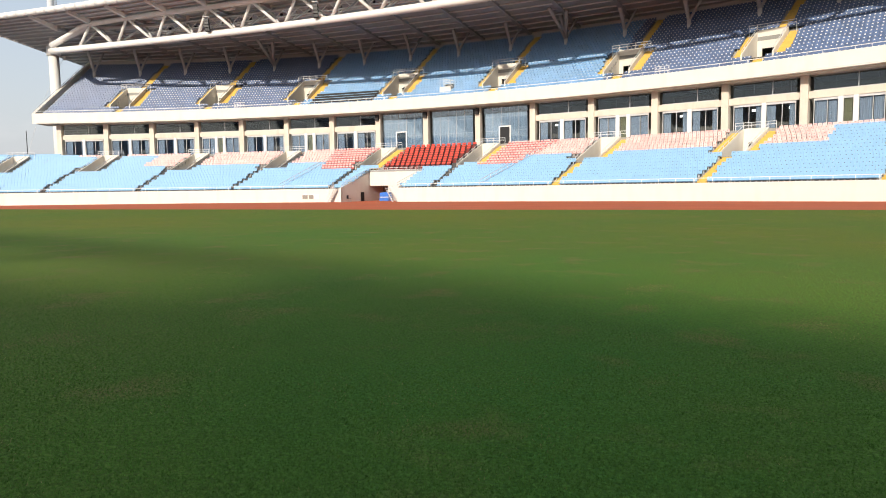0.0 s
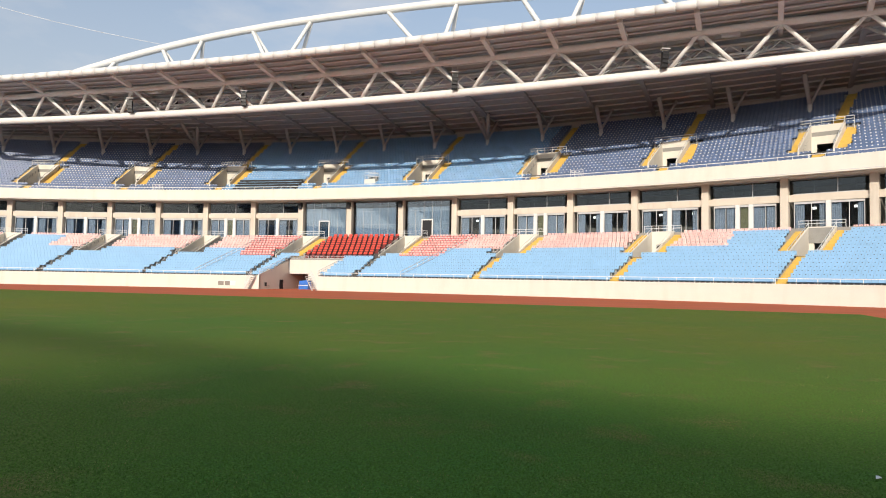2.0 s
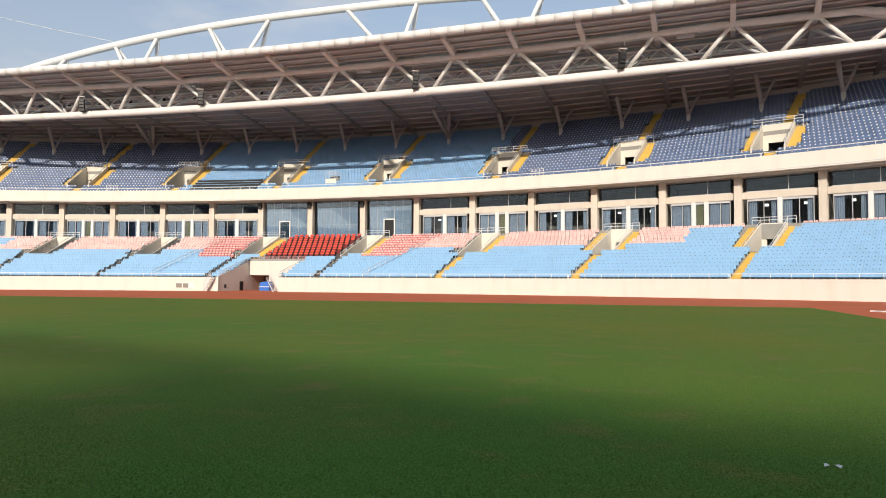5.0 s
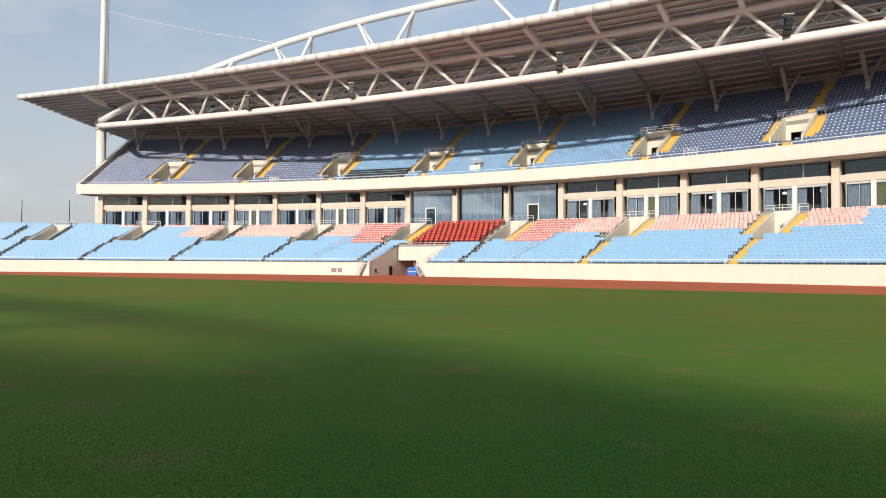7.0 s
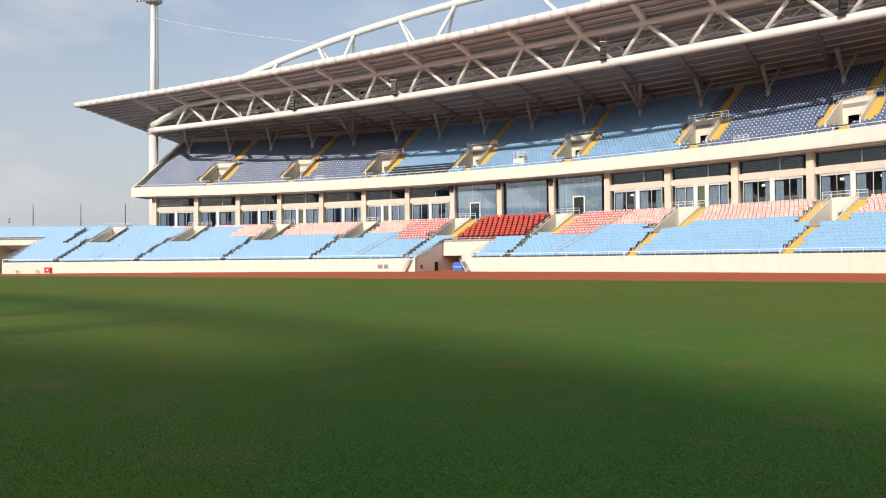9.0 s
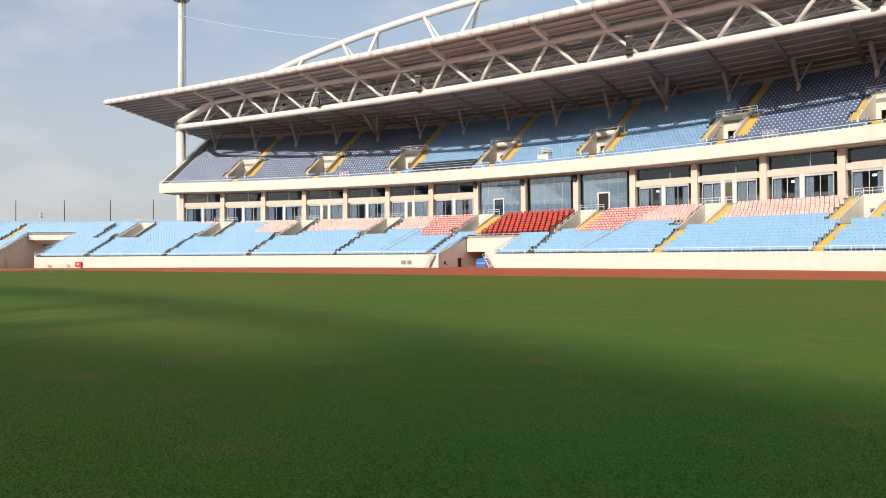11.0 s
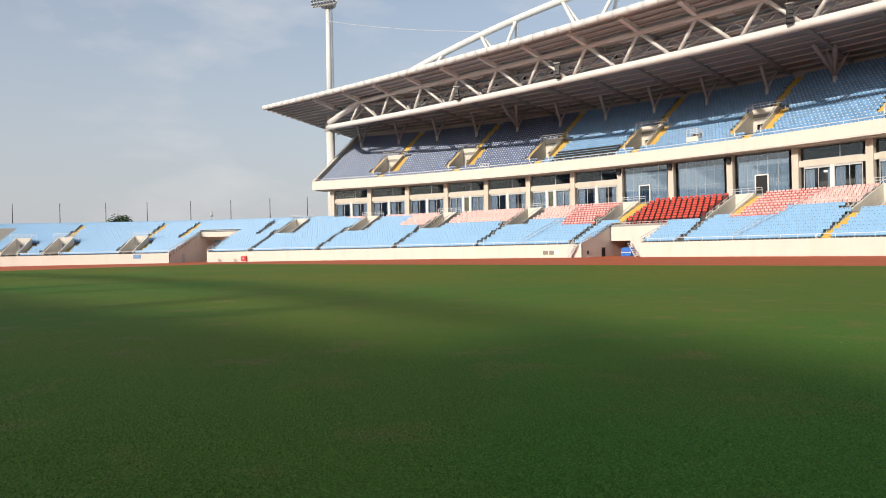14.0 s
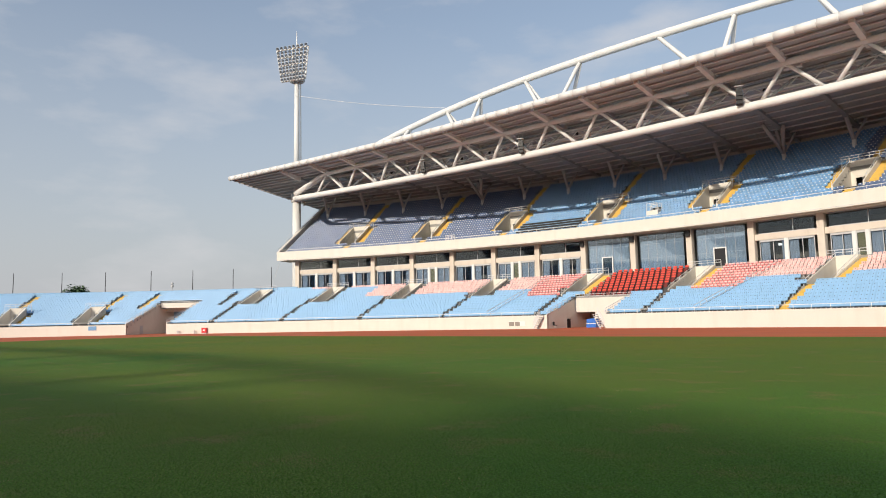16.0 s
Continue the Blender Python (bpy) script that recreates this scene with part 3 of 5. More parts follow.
def stairs(phi, i0, i1, row, pitch, rise, width, paint=True):
    ob = thing("aisle_stairs", "yellow painted concrete aisle steps between seat blocks" if paint else "bare concrete aisle steps between seat blocks, seat shade in their dark colour", "stairs", "aisle stairs")
    d0, z0 = row(i0)
    ob.matrix_basis = at(phi, d0, z0)
    key = (pitch, width, paint)
    if key not in step_mesh:
        bb = Build()
        bb.box(-width / 2, 0.0, -rise, width / 2, pitch / 2, rise / 2)
        bb.box(-width / 2, -pitch / 2 - 0.015, -rise, width / 2, 0.0, 0.012)
        step_mesh[key] = bb.mesh("step", YELLOW if paint else SHADEDSTEP)
    for i in range(i0, i1):
        p = new("step", step_mesh[key])
        p.parent = ob
        p.location = (0, (i - i0) * pitch + pitch / 2, (i - i0) * rise)
    return ob


aisles_low, aisles_up = [], []      # phi, half width in degrees, from d, to d


def low_aisle(phi, i0, i1, width=1.15, paint=True):
    stairs(phi, i0, i1, lrow, LPITCH, LRISE, width, paint)
    aisles_low.append((phi, wide(phi, 7, width / 2 + 0.1), lrow(i0)[0] - 0.1, lrow(i1)[0] - 0.1))


def up_aisle(phi, i0, i1, width=1.2):
    stairs(phi, i0, i1, urow, UPITCH, URISE, width)
    aisles_up.append((phi, wide(phi, 20, width / 2 + 0.1), urow(i0)[0] - 0.1, urow(i1)[0] - 0.1))


for v in VOMS:
    low_aisle(v - 0.33 + 0.0175 * v, 0, 8, 1.1 if v > 5 else 0.85, paint=v > 5)
    low_aisle(v - wide(v, 14, VOM_HALF + 0.62), 8, 16 if v > 10 else 10, paint=v > 10)
    low_aisle(v + wide(v, 14, VOM_HALF + 0.62), 8, 16, paint=v > -6)
for v in BEND_VOMS:
    low_aisle(v - wide(v, 6, VOM_HALF + 0.62), 1, 6, paint=v < -45)
    low_aisle(v + wide(v, 6, VOM_HALF + 0.62), 1, 6)
low_aisle(-51.35, 7, 16)
low_aisle(-43.4, 7, 16)
low_aisle(-40.0, 7, 16)
low_aisle(-32.2, 8, 16, paint=False)
OUTER[0] = True
for v in UVOMS:
    up_aisle(v + 0.1, 0, 3)
    up_aisle(v - wide(v, 18, UVOM_HALF + 0.6), 3, 11)
    up_aisle(v + wide(v, 18, UVOM_HALF + 0.6), 3, 11)
    up_aisle(v + 0.25, 11, 24)

# ---- seats ----
OUTER[0] = False


def shell(w, back, white=False):
    """A plastic bucket seat on a short leg; y runs away from the pitch."""
    b = Build()
    h = w / 2
    b.hexa([(-h, 0.02, 0.36), (h, 0.02, 0.36), (h * 0.92, 0.44, 0.33), (-h * 0.92, 0.44, 0.33), (-h, 0.0, 0.42), (h, 0.0, 0.42), (h * 0.92, 0.42, 0.40), (-h * 0.92, 0.42, 0.40)])
    b.hexa([(-h, 0.40, 0.33), (h, 0.40, 0.33), (h, 0.46, 0.33), (-h, 0.46, 0.33), (-h * 0.98, 0.50, back), (h * 0.98, 0.50, back), (h * 0.98, 0.54, back - 0.02), (-h * 0.98, 0.54, back - 0.02)])
    b.slot = 1
    if white:
        b.add([(-0.075, 0.455, back - 0.15), (0.075, 0.455, back - 0.15), (0.075, 0.475, back - 0.04), (-0.075, 0.475, back - 0.04)], [(0, 1, 2, 3)])
    else:
        # small dark mark: the shade of the gaps between seats, on each back
        b.add([(-0.05, 0.445, back - 0.17), (0.05, 0.445, back - 0.17), (0.05, 0.46, back - 0.11), (-0.05, 0.46, back - 0.11)], [(0, 1, 2, 3)])
    b.slot = 2
    b.hexa([(-0.05, 0.2, 0.0), (0.05, 0.2, 0.0), (0.05, 0.3, 0.0), (-0.05, 0.3, 0.0), (-0.05, 0.2, 0.36), (0.05, 0.2, 0.36), (0.05, 0.3, 0.36), (-0.05, 0.3, 0.36)])
    return b


def seat_field(name, label, places, proto, mats, category="seats"):
    """Many seats joined in one mesh."""
    base = np.array(proto.v)
    rng = np.random.RandomState(len(places))
    n, k = len(places), len(base)
    co = np.zeros((n, k, 3))
    for i, (phi, d, z) in enumerate(places):
        a = radians(-phi) + rng.uniform(-0.0015, 0.0015)
        p = P(phi, d, z)
        c_, s_ = math.cos(a), math.sin(a)
        tip = rng.uniform(-0.004, 0.004)
        co[i, :, 0] = p.x + base[:, 0] * c_ - (base[:, 1] + tip * base[:, 2]) * s_
        co[i, :, 1] = p.y + base[:, 0] * s_ + (base[:, 1] + tip * base[:, 2]) * c_
        co[i, :, 2] = p.z + base[:, 2]
    faces = np.array(proto.f)
    allf = (faces[None] + (np.arange(n) * k)[:, None, None]).reshape(-1, 4)
    me = bpy.data.meshes.new(name)
    me.vertices.add(n * k)
    me.vertices.foreach_set("co", co.ravel())
    me.loops.add(allf.size)
    me.loops.foreach_set("vertex_index", allf.ravel())
    me.polygons.add(len(allf))
    me.polygons.foreach_set("loop_start", np.arange(len(allf)) * 4)
    me.polygons.foreach_set("material_index", np.tile(np.array(proto.mi), n))
    for m in mats:
        me.materials.append(m)
    me.update(calc_edges=True)
    me.shade_flat()
    tagged(new(name, me), label, category, kind="stuff")["far"] = OUTER[0]


LOWSEAT, UPSEAT = shell(0.515, 0.85), shell(0.505, 0.84, True)

FADEDSEAT = shell(0.43, 0.80)
ROSESEAT = shell(0.40, 0.66)
ROSESEAT.slot = 3
ROSESEAT.hexa([(-0.2, 0.49, 0.665), (0.2, 0.49, 0.665), (0.2, 0.54, 0.665), (-0.2, 0.54, 0.665), (-0.2, 0.505, 0.84), (0.2, 0.505, 0.84), (0.2, 0.55, 0.83), (-0.2, 0.55, 0.83)])


def blocked(phi, d, lanes):
    return any(abs(phi - a) < w and d0 < d < d1 for a, w, d0, d1 in lanes)


VIP = (-3.55, 0.85)
NEAR = (15.4, 20.8)
fields = {}
near_places, vip_places = [], []
for i in range(LROWS):
    d, z = lrow(i)
    phi = -57.0
    while phi < L1 - 0.3:
        dd = d + 0.32
        if not cut_low(phi, dd + 0.1) and not blocked(phi, dd + 0.1, aisles_low) and not (VIP[0] - 0.25 < phi < VIP[1] + 0.25 and i >= 7) and not any(abs(phi - v) < wide(v, 14, VOM_HALF + 0.2) and VOM_D - 0.6 < d < 19.0 for v in VOMS):
            slant = (i - 7) * 0.09
            if i >= 7 and (-7.55 - slant < phi < -5.3 or 2.2 < phi < 4.5 + slant):
                c = "rose"
            elif i >= 10 and -20.0 < phi < 18.3 - slant * 0.5:
                c = "pink"
            elif i == 15 and -25.3 < phi < 26:
                c = "pink"
            else:
                c = "blue"
            if c == "blue" and i < 7 and NEAR[0] < phi < NEAR[1]:
                near_places.append((phi, dd, z))
            else:
                block = sum(1 for v in VOMS if v < phi) if c == "blue" else 0
                fields.setdefault((c, block), []).append((phi, dd, z))
        phi += wide(phi, d, 0.53)
LABELS = {"blue": ("block of light blue plastic seats in stepped rows", SKYBLUE), "pink": ("block of sun-faded pink plastic seats", PINK), "rose": ("block of faded red plastic seats beside the middle box", ROSE)}
for (c, block), places in fields.items():
    seat_field("seat_block", LABELS[c][0], places, {"blue": LOWSEAT, "pink": FADEDSEAT, "rose": ROSESEAT}[c], (LABELS[c][1], DARKSEAT, GREYST, PINK))
seat_mesh = LOWSEAT.mesh("stadium_seat", SKYBLUE, DARKSEAT, GREYST)
for phi, d, z in near_places:
    o = new("stadium_seat", seat_mesh)
    o.matrix_basis = at(phi, d, z)
    tagged(o, "light blue plastic bucket seat on a short leg", "seat", "light blue seats by the aisle")
OUTER[0] = True
fields = {}
for i in range(UROWS):
    d, z = urow(i)
    phi = U0 + 0.25
    while phi < U1 - 0.2:
        dd = d + 0.3
        press = -9.1 < phi < -4.9 and i < 5
        if not cut_up(phi, dd + 0.1) and not blocked(phi, dd + 0.1, aisles_up) and not press and not any(abs(phi - v) < wide(v, 18, UVOM_HALF + 0.2) and 15.4 < d < 21.6 for v in UVOMS) and not (-0.95 < phi < -0.35 and 2 < i < 5):
            c = "mid" if -9.6 < phi < 8.3 else "navy"
            fields.setdefault((c, sum(1 for v in UVOMS if v < phi)), []).append((phi, dd, z))
        phi += wide(phi, d, 0.52)
for (c, block), places in fields.items():
    seat_field("seat_block", "block of mid blue plastic seats in the upper tier" if c == "mid" else "block of navy plastic seats with pale number plates", places, UPSEAT, (MIDBLUE if c == "mid" else NAVY, WHITE, GREYST))


OUTER[0] = False


def armchair():
    ob = thing("vip_armchair", "red upholstered armchair with dark frame on red carpet", "chair", "red armchairs of the middle box")
    b = Build()
    b.hexa([(-0.29, 0.0, 0.34), (0.29, 0.0, 0.34), (0.29, 0.5, 0.32), (-0.29, 0.5, 0.32), (-0.28, 0.03, 0.45), (0.28, 0.03, 0.45), (0.28, 0.46, 0.43), (-0.28, 0.46, 0.43)])
    part("seat", b, RED, ob)
    b = Build()
    b.hexa([(-0.31, 0.48, 0.74), (0.31, 0.48, 0.74), (0.31, 0.60, 0.74), (-0.31, 0.60, 0.74), (-0.29, 0.53, 0.93), (0.29, 0.53, 0.93), (0.29, 0.62, 0.92), (-0.29, 0.62, 0.92)])
    b.hexa([(-0.29, 0.53, 0.93), (0.29, 0.53, 0.93), (0.29, 0.62, 0.92), (-0.29, 0.62, 0.92), (-0.25, 0.55, 0.965), (0.25, 0.55, 0.965), (0.25, 0.60, 0.96), (-0.25, 0.60, 0.96)])
    part("backrest", b, RED, ob)
    # dark lower back holds the shade of the gap between chair rows
    b = Build()
    b.hexa([(-0.27, 0.50, 0.0), (0.27, 0.50, 0.0), (0.27, 0.60, 0.0), (-0.27, 0.60, 0.0), (-0.27, 0.50, 0.74), (0.27, 0.50, 0.74), (0.27, 0.58, 0.74), (-0.27, 0.58, 0.74)])
    part("back_frame", b, VIPMAROON, ob, "lower back coloured dark maroon for the shaded row gap")
    for x in (-0.37, 0.32):
        b = Build()
        b.box(x, 0.05, 0.0, x + 0.05, 0.55, 0.60)
        part("armrest", b, DARKSEAT, ob, "dark armrest")
    b = Build()
    b.box(-0.30, -0.02, 0.02, 0.30, 0.06, 0.45)
    part("front_panel", b, VIPMAROON, ob, "dark maroon front panel")
    return ob


proto = None
g = Build()
for i in range(7, 16):
    d, z = lrow(i)
    sweep(g, VIP[0] - 0.15, VIP[1] + 0.15, [(d + 0.01, z - LRISE + 0.01), (d + 0.01, z + 0.012), (d + LPITCH, z + 0.012), (d + LPITCH, z + 0.005), (d + 0.03, z + 0.004), (d + 0.03, z - LRISE + 0.01)])
    for k in range(13):
        phi = VIP[0] + 0.2 + (VIP[1] - VIP[0] - 0.3) * (k + 0.5 * (i % 2)) / 13.0
        m = at(phi, d + 0.15, z + 0.012)
        if proto is None:
            proto = armchair()
            proto.matrix_basis = m
        else:
            copy_thing(proto, m)
thing("carpet", "red carpet over the steps of the middle box", "carpet", kind="structure", build=g, mat=REDCARPET)

# ---- press desks and small stand in the upper tier ----
OUTER[0] = True
for i in range(5):
    d, z = urow(i)
    desk = thing("press_desk", "long blue press desk with dark front", "desk", "press desks")
    b = Build()
    sweep(b, -9.0, -5.0, [(d + 0.1, z + 0.66), (d + 0.5, z + 0.70), (d + 0.5, z + 0.75), (d + 0.1, z + 0.71)], 0.5)
    part("desktop", b, SKYBLUE, desk)
    b = Build()
    sweep(b, -9.0, -5.0, [(d + 0.12, z), (d + 0.15, z), (d + 0.15, z + 0.655), (d + 0.12, z + 0.655)], 0.5)
    part("front_panel", b, BLACK, desk, "dark navy front panel")
podium = thing("camera_platform", "small white camera platform with rails among upper seats", "platform")
b = Build()
b.box(-0.95, 0, 0, 0.95, 1.6, 0.8)
part("deck", b, CREAM, podium)
for y in (0.05, 1.5):
    b = Build()
    for x in (-0.9, 0, 0.9):
        b.tube((x, y, 0.8), (x, y, 1.9), 0.035, n=6)
    for z in (1.4, 1.9):
        b.tube((-0.9, y, z), (0.9, y, z), 0.035, n=6)
    part("rail", b, WHITE, podium)
podium.matrix_basis = at(-0.65, urow(3)[0] - 0.2, urow(3)[1] - 0.1)
for phi in (-13.4, 11.4):
    ob = thing("rail_cage", "small galvanised rail cage at the upper tier's edge", "railing", "rail cages")
    b = Build()
    for x in (-0.9, -0.3, 0.3, 0.9):
        b.tube((x, 0, 0), (x, 0, 0.95), 0.035, n=6)
    for z in (0.35, 0.65, 0.95):
        b.tube((-0.9, 0, z), (0.9, 0, z), 0.035, n=6)
    part("frame", b, RAILM, ob)
    ob.matrix_basis = at(phi, 12.6, FT + 0.05)

# ---- railings ----
OUTER[0] = False
post_mesh = Build().tube((0, 0, 0), (0, 0, 0.5), 0.032, n=6).mesh("post", WHITE)
upost_mesh = Build().tube((0, 0, 0), (0, 0, 0.4), 0.028, n=6).mesh("post", WHITE)


def railing(a, b_, d, z, h, pm, gap, label):
    ob = thing("railing", label, "railing", label.split(" ")[-1] + " railings")
    fs = steps(a, b_, wide((a + b_) / 2, d, gap))
    for zz in (h,):
        r = Build()
        r.path([P(f, d, z + zz) for f in fs], 0.04, 6)
        part("rail", r, WHITE, ob)
    for f in fs:
        p = new("post", pm)
        p.parent = ob
        p.matrix_basis = at(f, d, z)


marks = [-60, -54.75, -50.8, -43.5, TUN2[0]]
for a, b_ in zip(marks, marks[1:]):
    railing(a, b_ - 0.05, 0.25, WALL_H, 0.5, post_mesh, 1.9, "white steel railing on the front wall")
marks = [TUN2[1], -30.5, -24.1, -17.9, -11.6, TUN[0] - 0.8]
for a, b_ in zip(marks, marks[1:]):
    railing(a, b_ - 0.05, 0.25, WALL_H, 0.5, post_mesh, 1.9, "white steel railing on the front wall")
marks = [TUN[1] + 0.4, 1.1, 7.8, 14.6, 21.2, 27.6, L1]
for a, b_ in zip(marks, marks[1:]):
    railing(a, b_ - 0.05, 0.25, WALL_H, 0.5, post_mesh, 1.9, "white steel railing on the front wall")
OUTER[0] = True
marks = [U0, *UVOMS, U1]
for a, b_ in zip(marks, marks[1:]):
    railing(a, b_ - 0.04, 12.6, FT + 0.06, 0.4, upost_mesh, 1.6, "thin steel railing along the upper fascia")
OUTER[0] = False
for phi0, phi1 in ((-8.3, -7.4), (4.0, 5.4)):
    ob = thing("stair_rail", "long sloping white handrail down the lower seats", "handrail", "sloping handrails")
    r = Build()
    pts = []
    for k in range(15):
        d, z = lrow(k)
        f = phi0 + (phi1 - phi0) * k / 14
        pts.append(P(f, d, z + 1.0))
        r.tube(P(f, d, z), P(f, d, z + 1.0), 0.025, n=6)
    r.path(pts, 0.04, 6)
    r.path([p - Vector((0, 0, 0.45)) for p in pts], 0.03, 6)
    part("rail", r, RAILM, ob)
OUTER[0] = True
for s_ in (U0 - 0.1, U1 + 0.1):
    ob = thing("railing", "thin railing on the raked end parapet", "railing", "end railings")
    r = Build()
    r.tube(P(s_, 12.4, FT + 0.5), P(s_, dU, zU + 1.15), 0.04, n=6)
    for k in range(9):
        f = k / 8
        p = P(s_, 12.4, FT + 0.02).lerp(P(s_, dU, zU + 0.65), f)
        r.tube(p, p + Vector((0, 0, 0.5)), 0.03, n=6)
    part("rail", r, RAILM, ob)

# ---- players' tunnel ----
OUTER[0] = False


def slab(build, p, q, z0, z1p, z1q, t=0.22):
    """An upright wall between two plan points with a sloping top."""
    w = Vector((q.x - p.x, q.y - p.y, 0)).normalized()
    n = Vector((-w.y, w.x, 0)) * t
    return build.hexa([(p.x, p.y, z0), (q.x, q.y, z0), (q.x + n.x, q.y + n.y, z0), (p.x + n.x, p.y + n.y, z0), (p.x, p.y, z1p), (q.x, q.y, z1q), (q.x + n.x, q.y + n.y, z1q), (p.x + n.x, p.y + n.y, z1p)])


TL, TR = P(TUN[0], TUN_D, 0), P(TUN[1], TUN_D, 0)
g = Build()
slab(g, P(TUN[0], 0, 0), TL, -0.05, 2.0, 4.4)
slab(g, TR, P(TUN[1], 0, 0), -0.05, 4.4, 2.0)
slab(g, TL, P(TUN[0], TUN_D + 5, 0), -0.05, 2.3, 2.3)
slab(g, P(TUN[1], TUN_D + 5, 0), TR, -0.05, 2.3, 2.3)
thing("wall_tunnel", "cream side walls of the players' tunnel", "wall", kind="structure", build=g, mat=CREAM)


def band(build, a, b, d0, d1, z0, z1):
    """A block between two turns and two depths of the stand."""
    return build.hexa([P(a, d0, z0), P(b, d0, z0), P(b, d1, z0), P(a, d1, z0), P(a, d0, z1), P(b, d0, z1), P(b, d1, z1), P(a, d1, z1)])


g = Build()
band(g, TUN[0] + 0.09, TUN[1] - 0.09, TUN_D - 0.3, TUN_D, 2.3, 4.4)
band(g, -3.02, TUN[1] - 0.09, TUN_D - 0.3, TUN_D, -0.05, 2.3)
thing("wall_lintel", "cream lintel above the players' tunnel", "wall", kind="structure", build=g, mat=CREAM)
g = Build()
band(g, TUN[0], TUN[1], TUN_D, TUN_D + 5, 2.35, 2.5)
band(g, TUN[0], TUN[1], TUN_D + 4.6, TUN_D + 4.8, 0, 2.35)
thing("ceiling_tunnel", "brown ceiling and end wall of the tunnel", "ceiling", kind="structure", build=g, mat=ROOMWALL)
ob = thing("railing", "white steel railing round the tunnel mouth", "railing", "tunnel railings")
r = Build()
up = Vector((0, 0, 4.4))
for a, c in ((P(TUN[0], 0.1, 2.0), TL + up), (TL + up, TR + up), (TR + up, P(TUN[1], 0.1, 2.0))):
    for zz in (0.3, 0.6):
        r.tube(a + Vector((0, 0, zz)), c + Vector((0, 0, zz)), 0.035, n=6)
    for k in range(7):
        p = a.lerp(c, k / 6)
        r.tube(p - Vector((0, 0, 0.05)), p + Vector((0, 0, 0.6)), 0.03, n=6)
part("rail", r, RAILM, ob)
for phi, s_ in ((-4.62, 1), (-0.95, -1)):
    ob = thing("wall_stairs", "small open steel steps with handrail by the tunnel", "stairs", "tunnel stairs")
    for k in range(7):
        b = Build()
        b.box(-0.64 + 0.17 * k, -1.25, 0.27 * (k + 1) - 0.07, -0.43 + 0.17 * k, -0.1, 0.27 * (k + 1))
        part("step", b, RAILM, ob)
    for y in (-1.22, -0.13):
        b = Build()
        b.hexa([(-0.64, y, 0), (-0.44, y, 0), (-0.44, y + 0.04, 0), (-0.64, y + 0.04, 0), (0.40, y, 1.6), (0.60, y, 1.85), (0.60, y + 0.04, 1.85), (0.40, y + 0.04, 1.6)])
        part("stringer", b, GREYST, ob)
    b = Build()
    for k in range(7):
        b.tube((-0.53 + 0.17 * k, -1.2, 0.27 * (k + 1)), (-0.53 + 0.17 * k, -1.2, 0.27 * (k + 1) + 0.9), 0.022, n=6)
    b.tube((-0.53, -1.2, 1.17), (0.49, -1.2, 2.79), 0.03, n=6)
    b.tube((-0.53, -1.2, 0.72), (0.49, -1.2, 2.34), 0.025, n=6)
    part("handrail", b, RAILM, ob)
    ob.matrix_basis = at(phi, 0.0) @ Matrix.Diagonal((s_, 1, 1, 1)) if s_ > 0 else at(phi, -1.3) @ pose(0, 0, 0, 0, 0, 180)
ob = thing("tarpaulin_stack", "blue tarpaulin covered stack in the tunnel mouth", "crate")
b = Build()
b.hexa([(-1.0, 0, 0), (1.0, 0, 0), (1.0, 1.2, 0), (-1.0, 1.2, 0), (-0.9, 0.1, 1.3), (0.95, 0.05, 1.45), (0.9, 1.1, 1.4), (-0.95, 1.1, 1.25)])
part("cover", b, BLUEBOX, ob)
b = Build()
b.box(-1.02, -0.03, 0.55, 1.02, 0.0, 0.65)
part("strap", b, FRAMEW, ob)
ob.matrix_basis = at(-2.93, 6.6) @ Matrix.Diagonal((0.78, 1, 0.95, 1))
ob = thing("tunnel_door", "dark metal door in the tunnel side wall", "door")
b = Build()
b.box(-0.5, -0.08, 0, 0.5, -0.02, 1.35)
part("leaf", b, BLACK, ob)
pa, pc = P(TUN[0], 0, 0), TL
w = (pc - pa).normalized()
q = pa.lerp(pc, 0.72)
ob.matrix_basis = pose(q.x, q.y, 0, 0, 0, math.degrees(math.atan2(w.y, w.x)))
ob = thing("folding_chair", "dark folding chair against the tunnel wall", "chair")
b = Build()
b.box(-0.25, -0.5, 0.42, 0.25, -0.05, 0.47)
part("seat", b, BLACK, ob)
b = Build()
b.box(-0.25, -0.09, 0.47, 0.25, -0.05, 0.95)
part("backrest", b, BLACK, ob)
for x in (-0.23, 0.23):
    for y in (-0.46, -0.09):
        part("leg", Build().tube((x, y, 0), (x, y, 0.42), 0.018, n=6), GREYST, ob)
q = pa.lerp(pc, 0.2)
ob.matrix_basis = pose(q.x, q.y, 0, 0, 0, math.degrees(math.atan2(w.y, w.x)))
for phi, n_, wd in ((-6.55, 2, 0.85), (-5.85, 1, 1.1)):
    for k in range(n_):
        ob = thing("wall_hatch", "pale framed service hatch in the front wall", "hatch", "wall hatches")
        b = Build()
        b.box(-wd / 2, -0.05, 0.45, wd / 2, 0.02, 1.05)
        part("panel", b, ROOMWALL if n_ == 2 else FRAMEW, ob)
        b = Build()
        b.box(-wd / 2 - 0.06, -0.06, 1.05, wd / 2 + 0.06, 0.02, 1.11)
        part("frame", b, FRAMEW, ob)
        ob.matrix_basis = at(phi + k * 0.42, 0)

